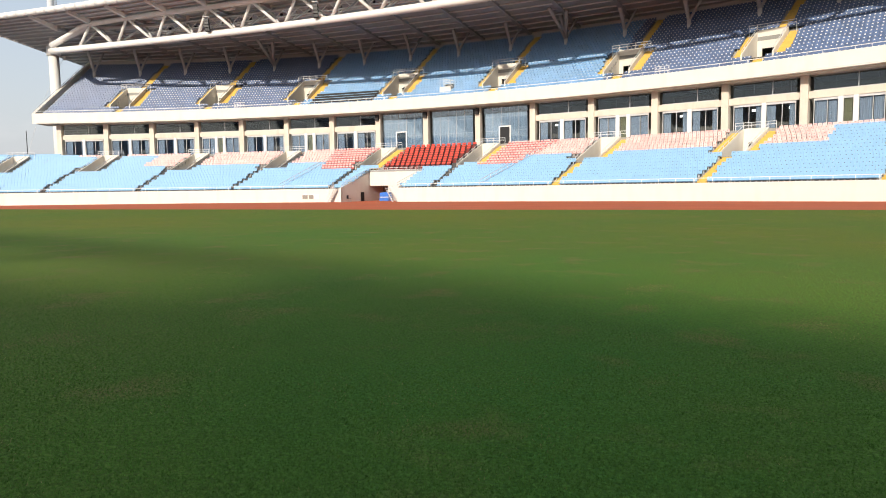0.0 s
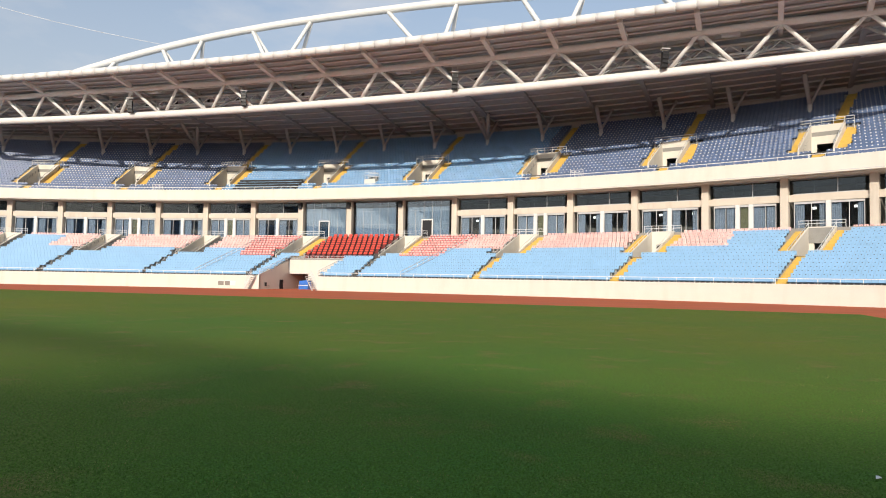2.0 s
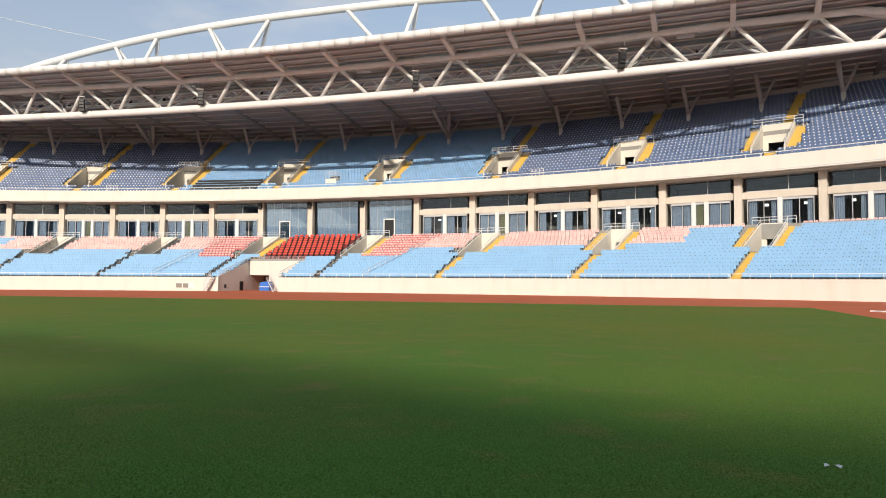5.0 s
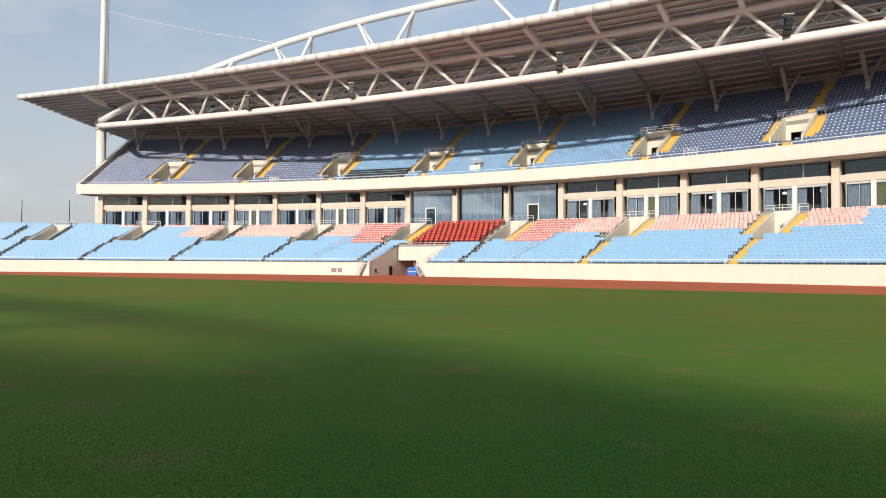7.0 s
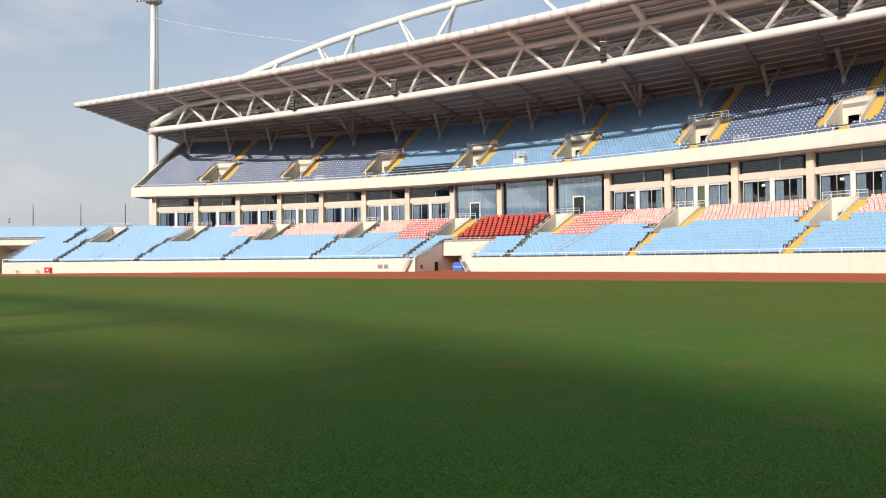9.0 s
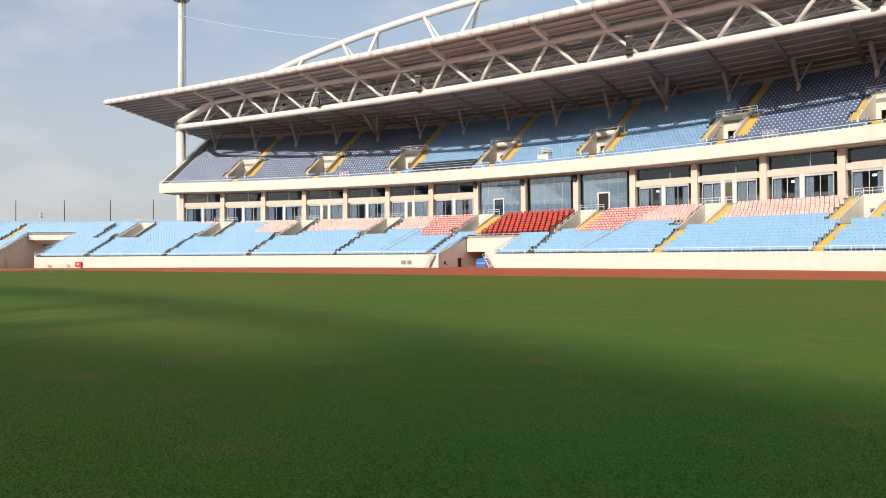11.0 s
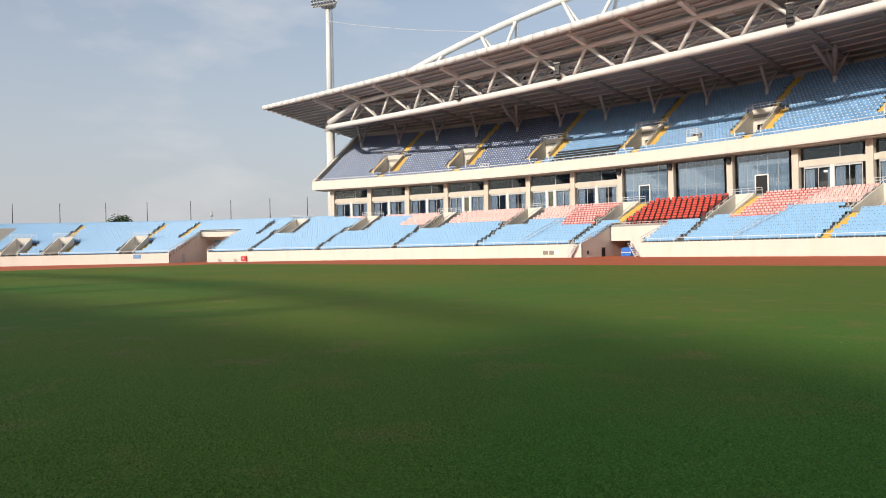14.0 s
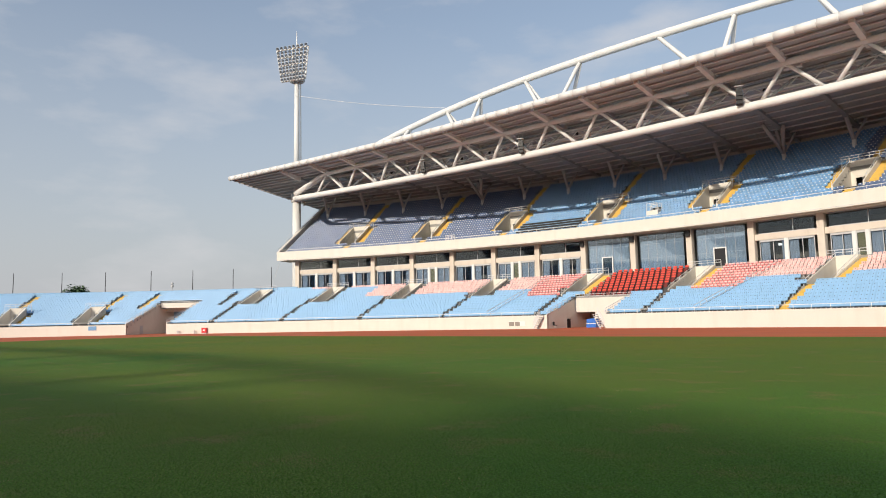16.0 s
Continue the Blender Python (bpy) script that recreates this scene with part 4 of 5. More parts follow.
# ---- service tunnel in the bend ----
SL, SR = P(TUN2[0], TUN2_D, 0), P(TUN2[1], TUN2_D, 0)
g = Build()
slab(g, P(TUN2[0], 0, 0), SL, -0.1, 2.1, 6.2)
slab(g, SR, P(TUN2[1], 0, 0), -0.1, 6.2, 2.1)
slab(g, SL, P(TUN2[0], TUN2_D + 6, 0), -0.1, 5.1, 5.1)
slab(g, P(TUN2[1], TUN2_D + 6, 0), SR, -0.1, 5.1, 5.1)
thing("wall_service_tunnel", "cream side walls of the service tunnel in the bend", "wall", kind="structure", build=g, mat=CREAM)
g = Build()
band(g, TUN2[0] + 0.1, TUN2[1] - 0.1, TUN2_D - 0.3, TUN2_D, 5.2, 6.2)
band(g, TUN2[0], TUN2[1], TUN2_D, TUN2_D + 6, 5.2, 5.4)
band(g, TUN2[0] + 0.1, TUN2[1] - 0.1, TUN2_D + 2.0, TUN2_D + 2.3, 4.5, 5.2)
thing("wall_service_lintel", "cream lintel over the service tunnel", "wall", kind="structure", build=g, mat=CREAM)
ob = thing("railing", "white railing along the service tunnel's top", "railing", "tunnel railings")
r = Build()
up = Vector((0, 0, 6.2))
for a, c in ((P(TUN2[0], 0.1, 2.1), SL + up), (SL + up, SR + up), (SR + up, P(TUN2[1], 0.1, 2.1))):
    for zz in (0.28, 0.55):
        r.tube(a + Vector((0, 0, zz)), c + Vector((0, 0, zz)), 0.035, n=6)
    for k in range(8):
        p = a.lerp(c, k / 7)
        r.tube(p - Vector((0, 0, 0.05)), p + Vector((0, 0, 0.55)), 0.03, n=6)
part("rail", r, RAILM, ob)
ob = thing("tunnel_door", "grey metal door in the service tunnel wall", "door")
b = Build()
b.box(-0.55, -0.08, 0, 0.55, -0.02, 1.7)
part("leaf", b, GREYST, ob)
pa, pc = P(TUN2[0], 0, 0), SL
w = (pc - pa).normalized()
q = pa.lerp(pc, 0.42)
ob.matrix_basis = pose(q.x, q.y, 0, 0, 0, math.degrees(math.atan2(w.y, w.x)))
ob = thing("hydrant_box", "red fire hydrant box by the front wall", "hydrant box")
b = Build()
b.box(-0.5, -0.35, 0.15, 0.5, 0.0, 1.05)
part("body", b, REDBOX, ob)
b = Build()
b.box(-0.16, -0.37, 0.5, 0.16, -0.35, 0.75)
part("plate", b, FRAMEW, ob, "white plate")
part("foot", Build().box(-0.45, -0.3, 0, 0.45, -0.05, 0.15), GREYST, ob)
ob.matrix_basis = at(-30.7, -0.05)
for phi in (-31.7, -33.4):
    ob = thing("standpipe", "small dark standpipe valve on the ground", "standpipe", "standpipes")
    b = Build()
    b.tube((0, 0, 0), (0, 0, 0.7), 0.09, n=8)
    b.tube((-0.35, 0, 0.5), (0.35, 0, 0.5), 0.07, n=8)
    part("pipe", b, GREYST, ob)
    ob.matrix_basis = at(phi, -0.4)
ob = thing("wall_panel", "blue notice panel on the front wall of the bend", "panel")
part("board", Build().box(-0.75, -0.06, 1.0, 0.75, 0.0, 1.75), MIDBLUE, ob)
ob.matrix_basis = at(-42.1, -0.01)
for phi in (-57.94, -53.75, -49.5, -45.53, -41.21, -37.14, -33.11, -29.23):
    ob = thing("rim_pole", "thin dark pole on the rim of the bend", "pole", "rim poles")
    part("shaft", Build().tube((0, 0, 0), (0, 0, 4.8), 0.09, 0.06, n=8), BLACK, ob)
    part("base_plate", Build().box(-0.2, -0.2, -0.02, 0.2, 0.2, 0.04), GREYST, ob)
    ob.matrix_basis = at(phi, 19.75, 8.7)

# ---- roof ----
OUTER[0] = True
RX, HALF, SPAN = -42.6, 87.7, 74.2
US = [-1 + 2 * i / 80 for i in range(81)]


def edge(u):
    return Vector((RX + HALF * u, 79.8 - 6.2 * u * u, 32.25))


def back(u):
    return P(27.9 * u + 1.3, 44.0, 27.1)


def roof_at(u, k, dz=0.0):
    return edge(u).lerp(back(u), k) + Vector((0, 0, dz))


def chord_y(x):
    return 80.7 + 6.0 * (1 - ((x - RX) / SPAN) ** 2)


def under(x, y):
    """u and k of the roof's line over a plan point."""
    lo, hi = -1.0, 1.0
    for _ in range(30):
        u = (lo + hi) / 2
        e, c = edge(u), back(u)
        k = (y - e.y) / (c.y - e.y)
        if e.x + (c.x - e.x) * k < x:
            lo = u
        else:
            hi = u
    return u, k


def roof_z(x, y):
    u, k = under(x, y)
    return roof_at(u, k).z


turned = pose(2 * RX + 1.8, 2 * FY - 14.0, 0, 0, 0, 180)      # the opposite stand
g = Build()
g.profile([[roof_at(u, 0), roof_at(u, 0.35), roof_at(u, 0.7), roof_at(u, 1), roof_at(u, 1, 0.3), roof_at(u, 0.7, 0.3), roof_at(u, 0.35, 0.3), roof_at(u, 0, 0.3)] for u in US])
roof = thing("roof", "grey steel sheet roof over the stand", "roof", kind="structure", build=g, mat=SOFFIT)
edge_mesh = None
nose = thing("roof_edge", "white rounded metal cladding along the roof's front edge", "roof edge", kind="structure")
for i in range(80):
    u0, u1 = US[i] + 0.0006, US[i + 1] - 0.0006
    b = Build()
    b.path([edge(u0) + Vector((0, -0.15, 0.12)), edge((u0 + u1) / 2) + Vector((0, -0.15, 0.12)), edge(u1) + Vector((0, -0.15, 0.12))], 0.52, 12)
    part("cladding_panel", b, WHITE, nose, smooth=True)
b = Build()
b.path([edge(u) + Vector((0, -0.1, 0.12)) for u in US], 0.47, 8)
part("core_pipe", b, GREYST, nose)
for s_ in (-1, 1):
    b = Build()
    b.tube(edge(s_) + Vector((0, 0, 0.1)), back(s_) + Vector((0, 0, 0.1)), 0.28, n=10)
    part("end_trim", b, WHITE, nose, smooth=True)


def chord(x):
    return Vector((x, chord_y(x), 27.1))


def arch(x):
    return Vector((x, chord_y(x), 28.0 + 11.95 * (1 - abs((x - RX) / SPAN) ** 2.3)))


truss = thing("roof_truss", "white tubular steel arch truss carrying the roof", "truss", "roof trusses")
XS = [RX - SPAN + 2 * SPAN * i / 64 for i in range(65)]
b = Build()
b.path([chord(x) for x in XS], 0.55, 12)
part("bottom_chord", b, WHITE, truss, smooth=True)
b = Build()
b.path([arch(x) for x in XS], 0.55, 12)
part("arch_chord", b, WHITE, truss, smooth=True)
NB = 17
node = [-111.2 + 8.37 * k for k in range(NB + 1)]


def top_node(x, forward=1.6):
    y = chord_y(x) - forward * max(0.05, min(1.0, (SPAN - abs(x - RX)) / 22))
    return Vector((x, y, min(roof_z(x, y) - 0.75, arch(x).z)))


b = Build()
b.path([top_node(x) for x in XS], 0.42, 10)
part("front_top_chord", b, WHITE, truss, smooth=True)
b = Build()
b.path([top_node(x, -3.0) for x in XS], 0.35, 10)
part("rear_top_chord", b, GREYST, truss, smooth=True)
for k in range(NB):
    m = node[k] + 4.0
    for x0 in (node[k] + 0.35, node[k + 1] - 0.35):
        if abs(x0 - RX) > 71:
            continue
        part("diagonal", Build().tube(chord(x0), top_node(m), 0.24, n=10), WHITE, truss, smooth=True)
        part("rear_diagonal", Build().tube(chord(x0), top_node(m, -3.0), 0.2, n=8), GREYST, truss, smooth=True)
# legs of the arch stand in pairs on every other node of the truss
for top, foot in ((-86.65, -90.5), (-78.3, -73.7), (-70.8, -73.7), (-62.2, -57.0), (-51.95, -57.0), (-40.0, -31.9), (-29.25, -31.9), (-20.3, -15.1), (-12.0, -15.1), (-2.95, 1.6)):
    for forward in (1.6, -3.0):
        part("arch_leg", Build().tube(arch(top), top_node(foot, forward), 0.29, n=10), WHITE, truss, smooth=True)
# ribs, purlins, props and the hanging gear belong to the roof
for k in range(-1, NB + 1):
    m = node[0] + 8.37 * k + 4.0
    u, kk = under(m, chord_y(m) - 1.6)
    u = max(-0.985, min(0.985, u))
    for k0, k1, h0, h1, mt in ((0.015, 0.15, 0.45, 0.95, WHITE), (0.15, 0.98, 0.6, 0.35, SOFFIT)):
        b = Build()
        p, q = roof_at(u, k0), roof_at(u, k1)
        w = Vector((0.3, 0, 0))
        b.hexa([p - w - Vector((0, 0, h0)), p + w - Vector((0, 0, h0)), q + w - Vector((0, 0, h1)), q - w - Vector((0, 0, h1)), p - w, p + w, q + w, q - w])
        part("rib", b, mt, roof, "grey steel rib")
for k in (0.03, 0.065, 0.10, 0.135, 0.17, 0.21, 0.26, 0.31, 0.36, 0.41, 0.46, 0.51, 0.56, 0.61, 0.66, 0.71):
    b = Build()
    b.path([roof_at(u, k, -0.16) for u in US[::2]], 0.13, 6)
    part("purlin", b, PURLIN, roof, "pale grey steel purlin")
for phi in COLS:
    ob = thing("roof_prop", "grey V-shaped steel prop between terrace and roof", "prop", "roof props")
    foot = P(phi, 28.2, 25.5)
    heavy = phi in (COLS[4], COLS[10])
    for dd, sh in ((-1.4, -0.12), (1.0, 0.5)) + (((-5.0, -0.3), (-3.0, 0.4)) if heavy else ()):
        q = P(phi + sh, 28.2 + dd, 0)
        q.z = roof_z(q.x, q.y) - 0.1
        b = Build().tube(foot, q, 0.26 if dd < 0 else 0.2, 0.32 if dd < 0 else 0.2, n=8)
        part("strut", b, GREYST, ob, smooth=True)
    part("foot_plate", Build().tube(foot - Vector((0, 0, 1.5)), foot + Vector((0, 0, 0.1)), 0.3, n=8), FRAMEW, ob)

# catwalk lattice with lamps
cat = thing("catwalk", "grey lattice catwalk with floodlamps under the roof", "catwalk")


def cat_at(x, dy, z):
    return Vector((x, chord_y(x) + 1.9 + dy, z + 0.1))


cx = [RX - 56 + 112 * i / 80 for i in range(81)]
for dy, z in ((0, 28.9), (0, 30.0), (1.1, 28.9), (1.1, 30.0)):
    part("lattice_rail", Build().path([cat_at(x, dy, z) for x in cx[::2]], 0.12, 6), WHITE, cat)
b = Build()
for i in range(80):
    z0, z1 = (28.9, 30.0) if i % 2 else (30.0, 28.9)
    b.tube(cat_at(cx[i], 0, z0), cat_at(cx[i + 1], 0, z1), 0.085, n=5)
    if i % 2:
        b.tube(cat_at(cx[i], 0, 28.9), cat_at(cx[i], 1.1, 28.9), 0.04, n=5)
part("lacing", b, WHITE, cat)
b = Build()
for i in range(0, 80, 8):
    b.tube(cat_at(cx[i], 0.5, 29.9), cat_at(cx[i], 0.5, roof_z(cx[i], chord_y(cx[i]) + 3.7)), 0.05, n=5)
part("hanger", b, GREYST, cat)
for i in range(3, 78, 2):
    j = cat_at(cx[i] + random.uniform(-0.3, 0.3), 1.3, 29.3 + random.uniform(0, 0.4))
    b = Build()
    b.tube(j, j + Vector((0, -0.28, -0.16)), 0.14, 0.24, n=10)
    b.box(j.x - 0.03, j.y - 0.02, j.z, j.x + 0.03, j.y + 0.02, j.z + 0.5)
    part("floodlamp", b, BLACK if i % 4 == 3 else GREYST, cat, "dark floodlamp")
for i in range(4, 78, 10):
    b = Build()
    x = cx[i]
    y = chord_y(x) - 0.4
    z = roof_z(x, y) - 1.1
    b.box(x - 1.0, y - 0.4, z, x + 1.0, y + 0.4, z + 0.35)
    b.box(x - 0.5, y - 0.55, z + 0.35, x + 0.5, y + 0.3, z + 1.0)
    part("equipment_tray", b, RAILM, cat, "pale equipment tray")

# hanging loudspeakers on the chord
for x in (-82.6, -62.3, -29.0, -2.2):
    ob = thing("hanging_loudspeaker", "black curved line-array loudspeaker hung on the truss", "loudspeaker", "line-array loudspeakers")
    y = chord_y(x) - 1.4
    for k in range(4):
        b = Build()
        b.hexa([(-0.36, -0.3 + 0.10 * k * k * 0.12, 0), (0.36, -0.3 + 0.10 * k * k * 0.12, 0), (0.36, 0.3 + 0.012 * k * k, 0), (-0.36, 0.3 + 0.012 * k * k, 0), (-0.36, -0.3, 0.42), (0.36, -0.3, 0.42), (0.36, 0.3, 0.42), (-0.36, 0.3, 0.42)])
        c = part("cabinet", b, BLACK, ob)
        c.matrix_basis = pose(0, 0.03 * k * k, -0.46 * k, -4 * k, 0, 0)
    b = Build()
    for dx in (-0.3, 0.3):
        b.tube((dx, 0, 0.4), (dx, 0, roof_z(x, y) - 28.75), 0.04, n=5)
    b.box(-0.5, -0.35, 0.7, 0.5, 0.35, 0.8)
    part("hanger", b, GREYST, ob)
    ob.location = (x, y, 28.75)
    ob.rotation_euler = (0, 0, radians(25))


# ---- floodlight towers ----


def tower():
    t = thing("floodlight_tower", "tall white steel floodlight tower with a lamp panel", "floodlight tower", "floodlight towers")
    b = Build()
    b.tube((0, 0, 0), (0, 0, 27.6), 0.85, n=20)
    b.tube((0, 0, 26.3), (0, 0, 27.9), 1.15, n=20)
    b.tube((0, 0, 27.9), (0, 0, 52.5), 0.62, 0.46, n=20)
    part("mast", b, WHITE, t, smooth=True)
    b = Build()
    for s_ in (-0.2, 0.2):
        b.tube((0.95, s_, 30), (0.85, s_, 52), 0.06, n=5)
    for k in range(56):
        z = 30.2 + k * 0.39
        b.tube((0.94 - 0.1 * k / 56, -0.2, z), (0.94 - 0.1 * k / 56, 0.2, z), 0.05, n=5)
    part("ladder", b, CONCRETE, t)
    part("platform", Build().tube((0, 0, 51.9), (0, 0, 52.4), 1.5, 1.8, n=8), GREYST, t)
    part("spike", Build().tube((0, 0, 52.4), (0, 0, 63.0), 0.42, 0.06, n=10), WHITE, t, smooth=True)
    # the lamp panel leans and faces the pitch
    head = part("lamp_frame", Build(), WHITE, t)
    f = Build()
    rows_ = 5

    def pt(x, k):
        w = 2.8 + 0.95 * k
        return Vector((x * w, -1.3 - 0.35 * k, 51.9 + 6.7 * k))
    for x in (-1, 0, 1):
        f.tube(pt(x, 0), pt(x, 1), 0.17, n=6)
    for k in range(rows_):
        f.tube(pt(-1, k / (rows_ - 1)), pt(1, k / (rows_ - 1)), 0.17, n=6)
    for x in (-0.5, 0.5):
        f.tube(pt(x, 0.1), (x * 0.6, 0, 52.2), 0.1, n=6)
        f.tube(pt(x, 0.8), (0, 0, 57.5), 0.08, n=6)
    head.data = f.mesh("lamp_frame", WHITE)
    can = Build().tube((0, 0, 0), (0, -0.32, -0.10), 0.22, 0.36, n=10)
    can.slot = 1
    can.tube((0, -0.325, -0.10), (0, -0.335, -0.104), 0.33, n=10)
    cm = can.mesh("lamp", GREYST, LAMPGLASS)
    for k in range(rows_):
        for half_ in (0, 0.42):
            if k == rows_ - 1 and half_:
                continue
            for j in range(8):
                x = -0.9 + 1.8 * j / 7
                o = new("lamp", cm)
                o.parent = head
                p = pt(x, min(1.0, (k + half_) / (rows_ - 1)))
                o.location = p + Vector((0, -0.1, 0.35))
    return t


t0 = tower()
ang = 24.0
t0.matrix_basis = pose(-122.64, 85.05, -0.08, 0, 0, ang) @ Matrix.Scale(1.05, 4)
copy_thing(t0, pose(37.6, 84.75, -0.08, 0, 0, -ang))
for a, c in ((chord(RX - SPAN), Vector((-122.85, 84.75, 28.4))), (chord(RX + SPAN), Vector((37.6, 84.75, 28.4)))):
    part("bearing_arm", Build().tube(a, c, 0.55, n=12), WHITE, truss, smooth=True)
ob = thing("cable", "thin pale cable from tower to arch", "cable")
a, c = Vector((-122.4, 84.4, 51.2)), arch(RX - 36.0) + Vector((0, 0, 0.7))
b = Build()
b.path([a.lerp(c, k / 16) - Vector((0, 0, 0.5 * math.sin(math.pi * k / 16))) for k in range(17)], 0.045, 5)
part("wire", b, RAILM, ob)
ob = thing("cable", "thin guy wire with a pale lamp at the roof's end", "cable")
b = Build()
b.path([roof_at(-0.98, 0.55, -0.3), roof_at(-0.98, 0.55, -0.3) * 0.5 + P(-27.4, 11, 9.0) * 0.5 + Vector((-0.6, 0, 0)), P(-27.4, 12, 8.0)], 0.03, 5)
part("wire", b, RAILM, ob)
part("lamp_head", Build().tube(roof_at(-0.98, 0.55, -1.0), roof_at(-0.98, 0.55, -0.2), 0.35, 0.2, n=8), WHITE, ob)

# end balcony of the boxes
ob = thing("balcony_rail", "white steel rail on the open end balcony", "railing")
b = Build()
for k in range(6):
    p = P(COLS[0] + 0.25 + 0.28 * k, FD + 0.1, 12.15)
    b.tube(p, p + Vector((0, 0, 0.9)), 0.03, n=6)
for z in (0.45, 0.9):
    b.tube(P(COLS[0] + 0.2, FD + 0.1, 12.15 + z), P(COLS[0] + 1.7, FD + 0.1, 12.15 + z), 0.035, n=6)
part("rail", b, RAILM, ob)

# ---- beyond the bend ----
OUTER[0] = False


def tree(x, y, z0, size, seed):
    rnd = random.Random(seed)
    t = thing("tree", "dark green broad-crowned tree far behind the bend", "tree", "far trees")
    t.location = (x, y, z0)
    b = Build()
    b.tube((0, 0, 0), (0.2, 0, size * 0.55), 0.5, 0.3, n=8)
    tips = []
    for k in range(9):
        a = k * 2.4
        tip = Vector((math.cos(a) * size * rnd.uniform(0.05, 0.2), math.sin(a) * size * rnd.uniform(0.05, 0.2), size * rnd.uniform(0.62, 0.88)))
        b.tube((0.2, 0, size * rnd.uniform(0.4, 0.55)), tip, 0.2, 0.06, n=6)
        tips.append(tip)
    part("trunk", b, BARK, t)
    c = Build()
    for tip in tips:
        for _ in range(170):
            p = tip + Vector((rnd.gauss(0, size * 0.06), rnd.gauss(0, size * 0.06), rnd.gauss(0.0, size * 0.05)))
            s_ = rnd.uniform(0.25, 0.6)
            n1 = Vector((rnd.uniform(-1, 1), rnd.uniform(-1, 1), rnd.uniform(-0.4, 0.4))).normalized() * s_
            n2 = Vector((rnd.uniform(-1, 1), rnd.uniform(-1, 1), rnd.uniform(-0.6, 0.6))).normalized() * s_ * 0.6
            c.add([p - n1, p + n2, p + n1, p - n2], [(0, 1, 2, 3)])
    part("crown", c, LEAF, t)


q = P(-53.6, 60, 0)
tree(q.x, q.y, 0.0, 13.3, 3)
ob = thing("signal_mast", "small distant lattice mast with dish", "mast")
b = Build()
b.tube((0, 0, 0), (0, 0, 13.6), 0.12, 0.08, n=6)
part("shaft", b, GREYST, ob)
b = Build()
b.tube((-0.5, 0, 12.4), (0.5, 0, 12.4), 0.3, n=6)
b.tube((0, 0, 12.9), (0, 0, 13.4), 0.35, n=6)
part("aerial", b, GREYST, ob)
q = P(-45.42, 60, 0)
ob.location = q

# ---- opposite stand, behind the eye ----
copy_thing(truss, turned)["far"] = False
o = new("roof_opposite", roof.data)
o.matrix_basis = turned
tagged(o, "grey steel sheet roof of the opposite stand", "roof", kind="structure")
g = Build()
for f in (1,):
    sweep(g, -60, 60, [(0, 0), (30, 0), (30, 25.0), (13, 15), (13, 9), (0, 1.9)], 2.0)
o = new("stand_opposite", g.mesh("stand_opposite", SKYBLUE))
o.matrix_basis = turned
tagged(o, "plain blue seated opposite stand", "stand", kind="structure")

# ---- grass blades and litter near the eye ----
rng = np.random.RandomState(5)


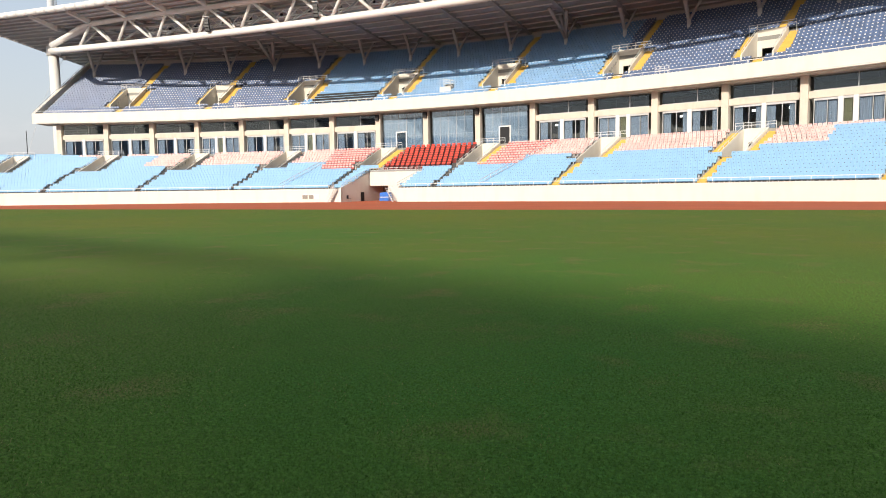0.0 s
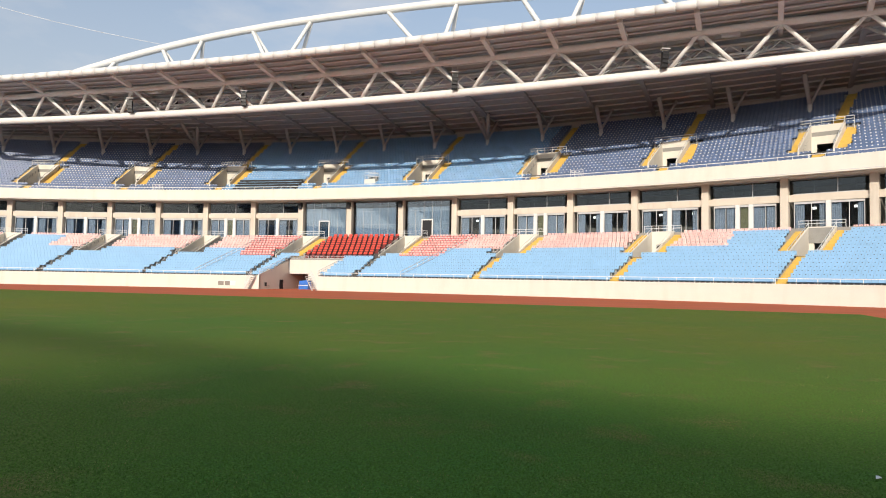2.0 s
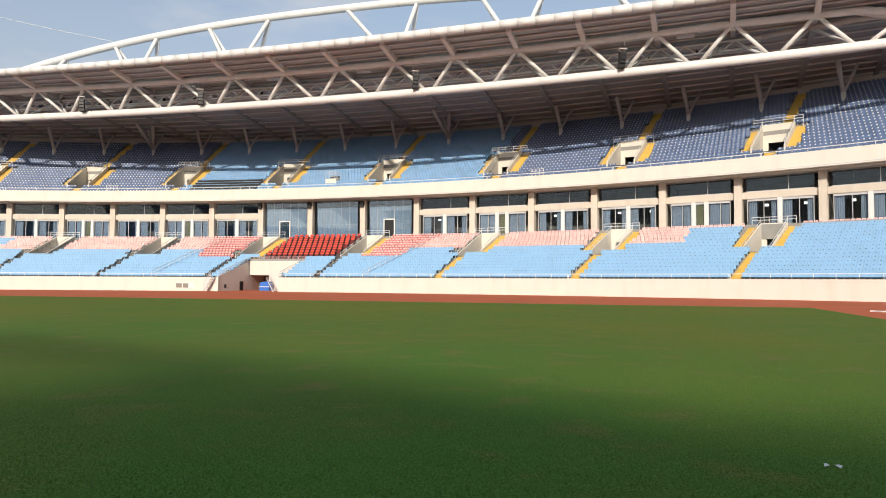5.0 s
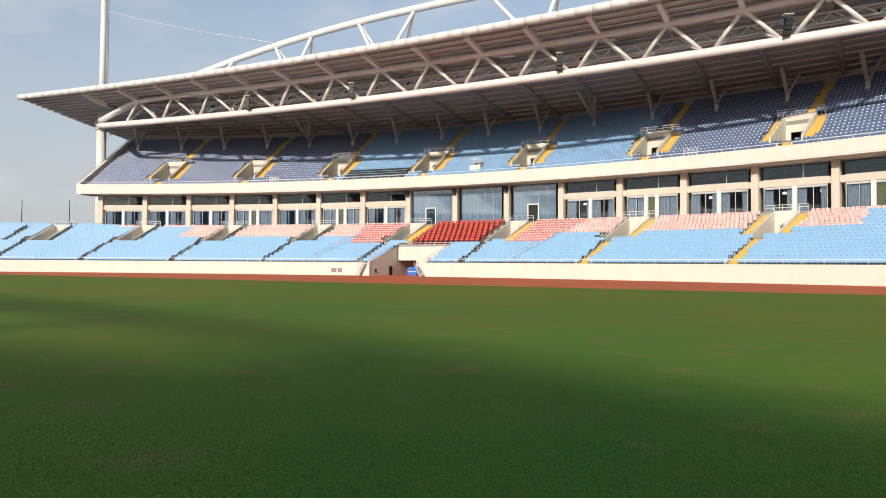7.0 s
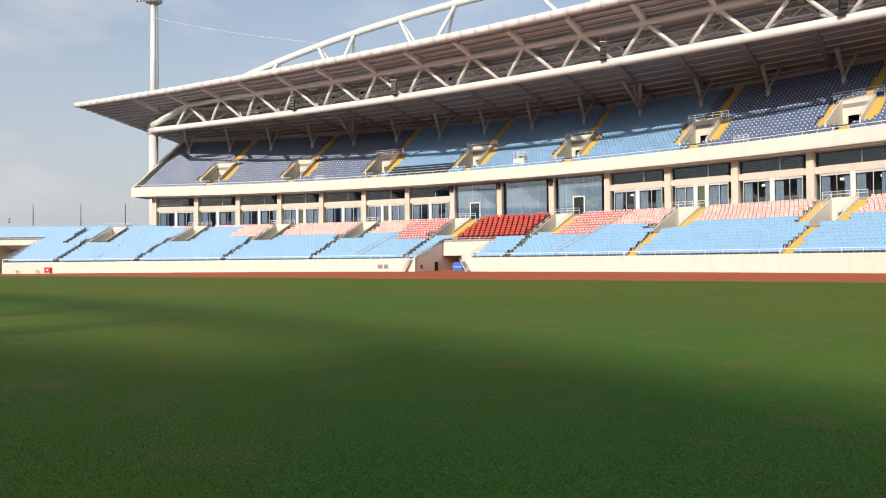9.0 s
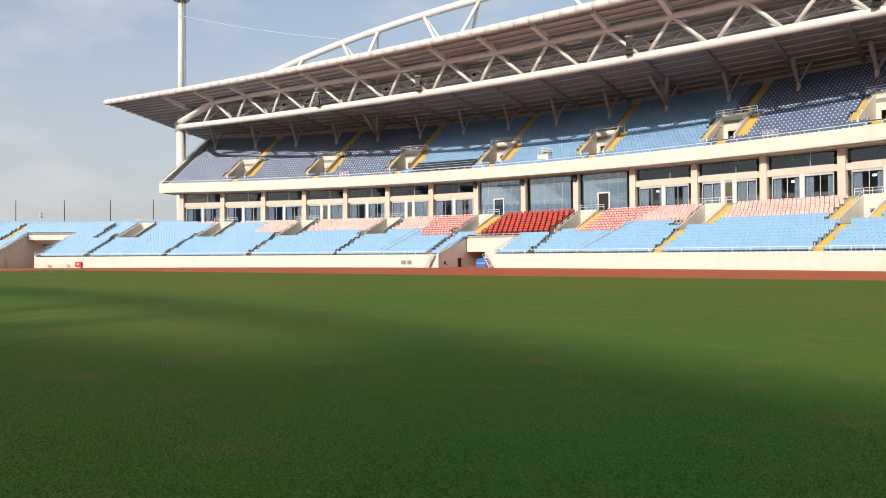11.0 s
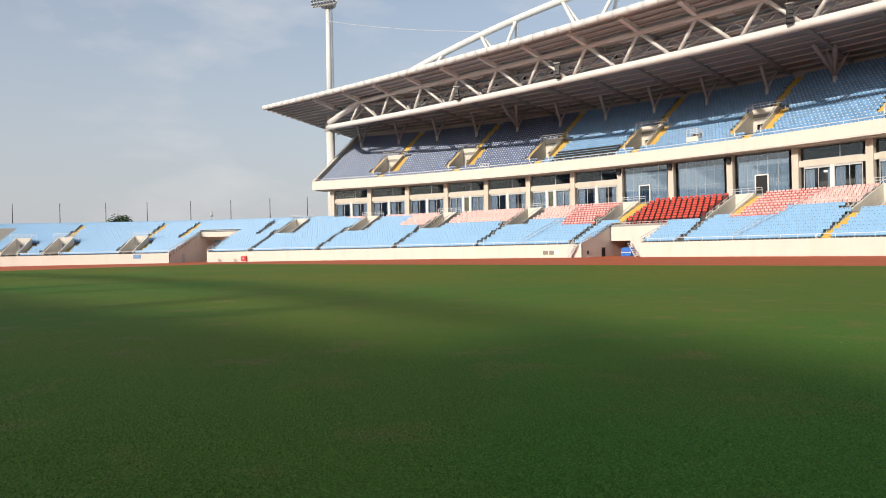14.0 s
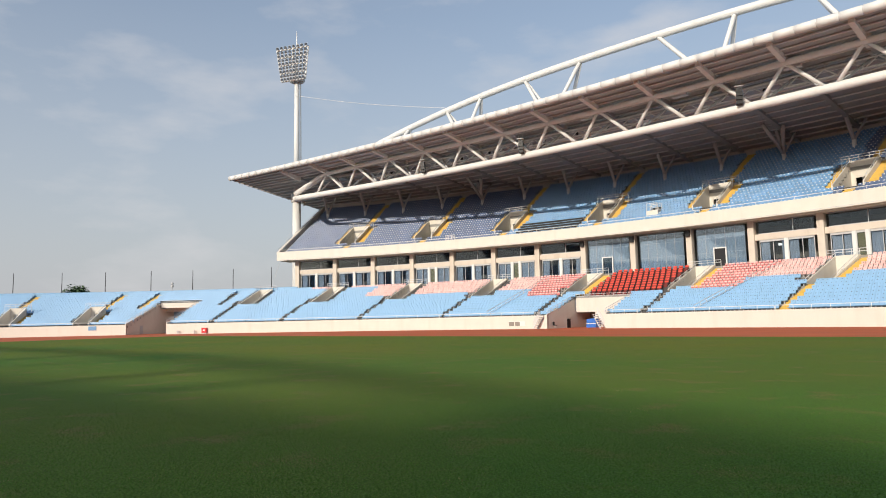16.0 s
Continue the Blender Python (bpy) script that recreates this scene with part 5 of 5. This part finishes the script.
def blades(name, label, n, lo, hi, tall, mat, clumps=0):
    az = np.radians(rng.uniform(-84, 22, n))
    r = lo * (hi / lo) ** rng.uniform(0, 1, n)
    thin = rng.uniform(0, 1, n) > np.clip((r - 6.0) / (hi - 6.0), 0, 1)
    az, r = az[thin], r[thin]
    n = len(r)
    x, y = r * np.sin(az), r * np.cos(az)
    if clumps:
        ci = rng.randint(0, clumps, n)
        ca, cr_ = np.radians(rng.uniform(-84, 22, clumps)), lo * (hi / lo) ** rng.uniform(0, 1, clumps)
        x = cr_[ci] * np.sin(ca[ci]) + rng.normal(0, 0.13, n)
        y = cr_[ci] * np.cos(ca[ci]) + rng.normal(0, 0.13, n)
        r = cr_[ci]
    h = tall * rng.uniform(0.45, 1.1, n)
    t = rng.uniform(0, math.tau, n)
    wd = 0.0022 + 0.0003 * r
    lean = rng.uniform(0.2, 1.1, n) * h
    t2 = rng.uniform(0, math.tau, n)
    v = np.zeros((n, 3, 3))
    v[:, 0] = np.stack([x - wd * np.cos(t), y - wd * np.sin(t), np.full(n, 0.003)], 1)
    v[:, 1] = np.stack([x + wd * np.cos(t), y + wd * np.sin(t), np.full(n, 0.003)], 1)
    v[:, 2] = np.stack([x + lean * np.cos(t2), y + lean * np.sin(t2), h], 1)
    me = bpy.data.meshes.new(name)
    me.vertices.add(3 * n)
    me.vertices.foreach_set("co", v.ravel())
    me.loops.add(3 * n)
    me.loops.foreach_set("vertex_index", np.arange(3 * n))
    me.polygons.add(n)
    me.polygons.foreach_set("loop_start", np.arange(n) * 3)
    me.materials.append(mat)
    me.update(calc_edges=True)
    tagged(new(name, me), label, "grass", kind="stuff")


blades("grass_blades", "short mown green grass blades", 520000, 2.4, 18.0, 0.020, BLADE)
blades("dry_grass", "scattered clumps of dry straw-coloured clippings", 5200, 2.8, 17.0, 0.020, STRAW, 120)

for x, y, w_, turn_ in ((1.58, 6.70, 0.035, 20), (1.67, 6.69, 0.05, 75)):
    ob = thing("paper_scrap", "small crumpled white paper scrap on the grass", "litter", "paper scraps")
    b = Build()
    b.add([(-w_, -0.02, 0), (w_ * 0.3, -0.03, 0.012), (w_, 0.02, 0.004), (-w_ * 0.2, 0.03, 0.016), (0, 0, 0.022)], [(0, 1, 4), (1, 2, 4), (2, 3, 4), (3, 0, 4)])
    part("sheet", b, FRAMEW, ob)
    ob.matrix_basis = pose(x, y, 0.012, 0, 0, turn_)
ob = thing("hose", "loose pale hose lying on the red track", "hose")
part("tube", Build().path([(12.15 + 0.11 * k, 43.18 + 0.2 * math.sin(k * 0.9), 0.04) for k in range(9)], 0.045, 6), FRAMEW, ob)

# ---- the boxes, the upper tier and the roof stand back behind the deep lower tier ----
SET_BACK = Matrix.Translation((0, 0, EYE)) @ Matrix.Scale(1.065, 4) @ Matrix.Translation((0, 0, -EYE))
for ob in list(scene.objects):
    if ob.parent is None and "far" in ob:
        if ob["far"]:
            ob.matrix_basis = SET_BACK @ ob.matrix_basis
        del ob["far"]
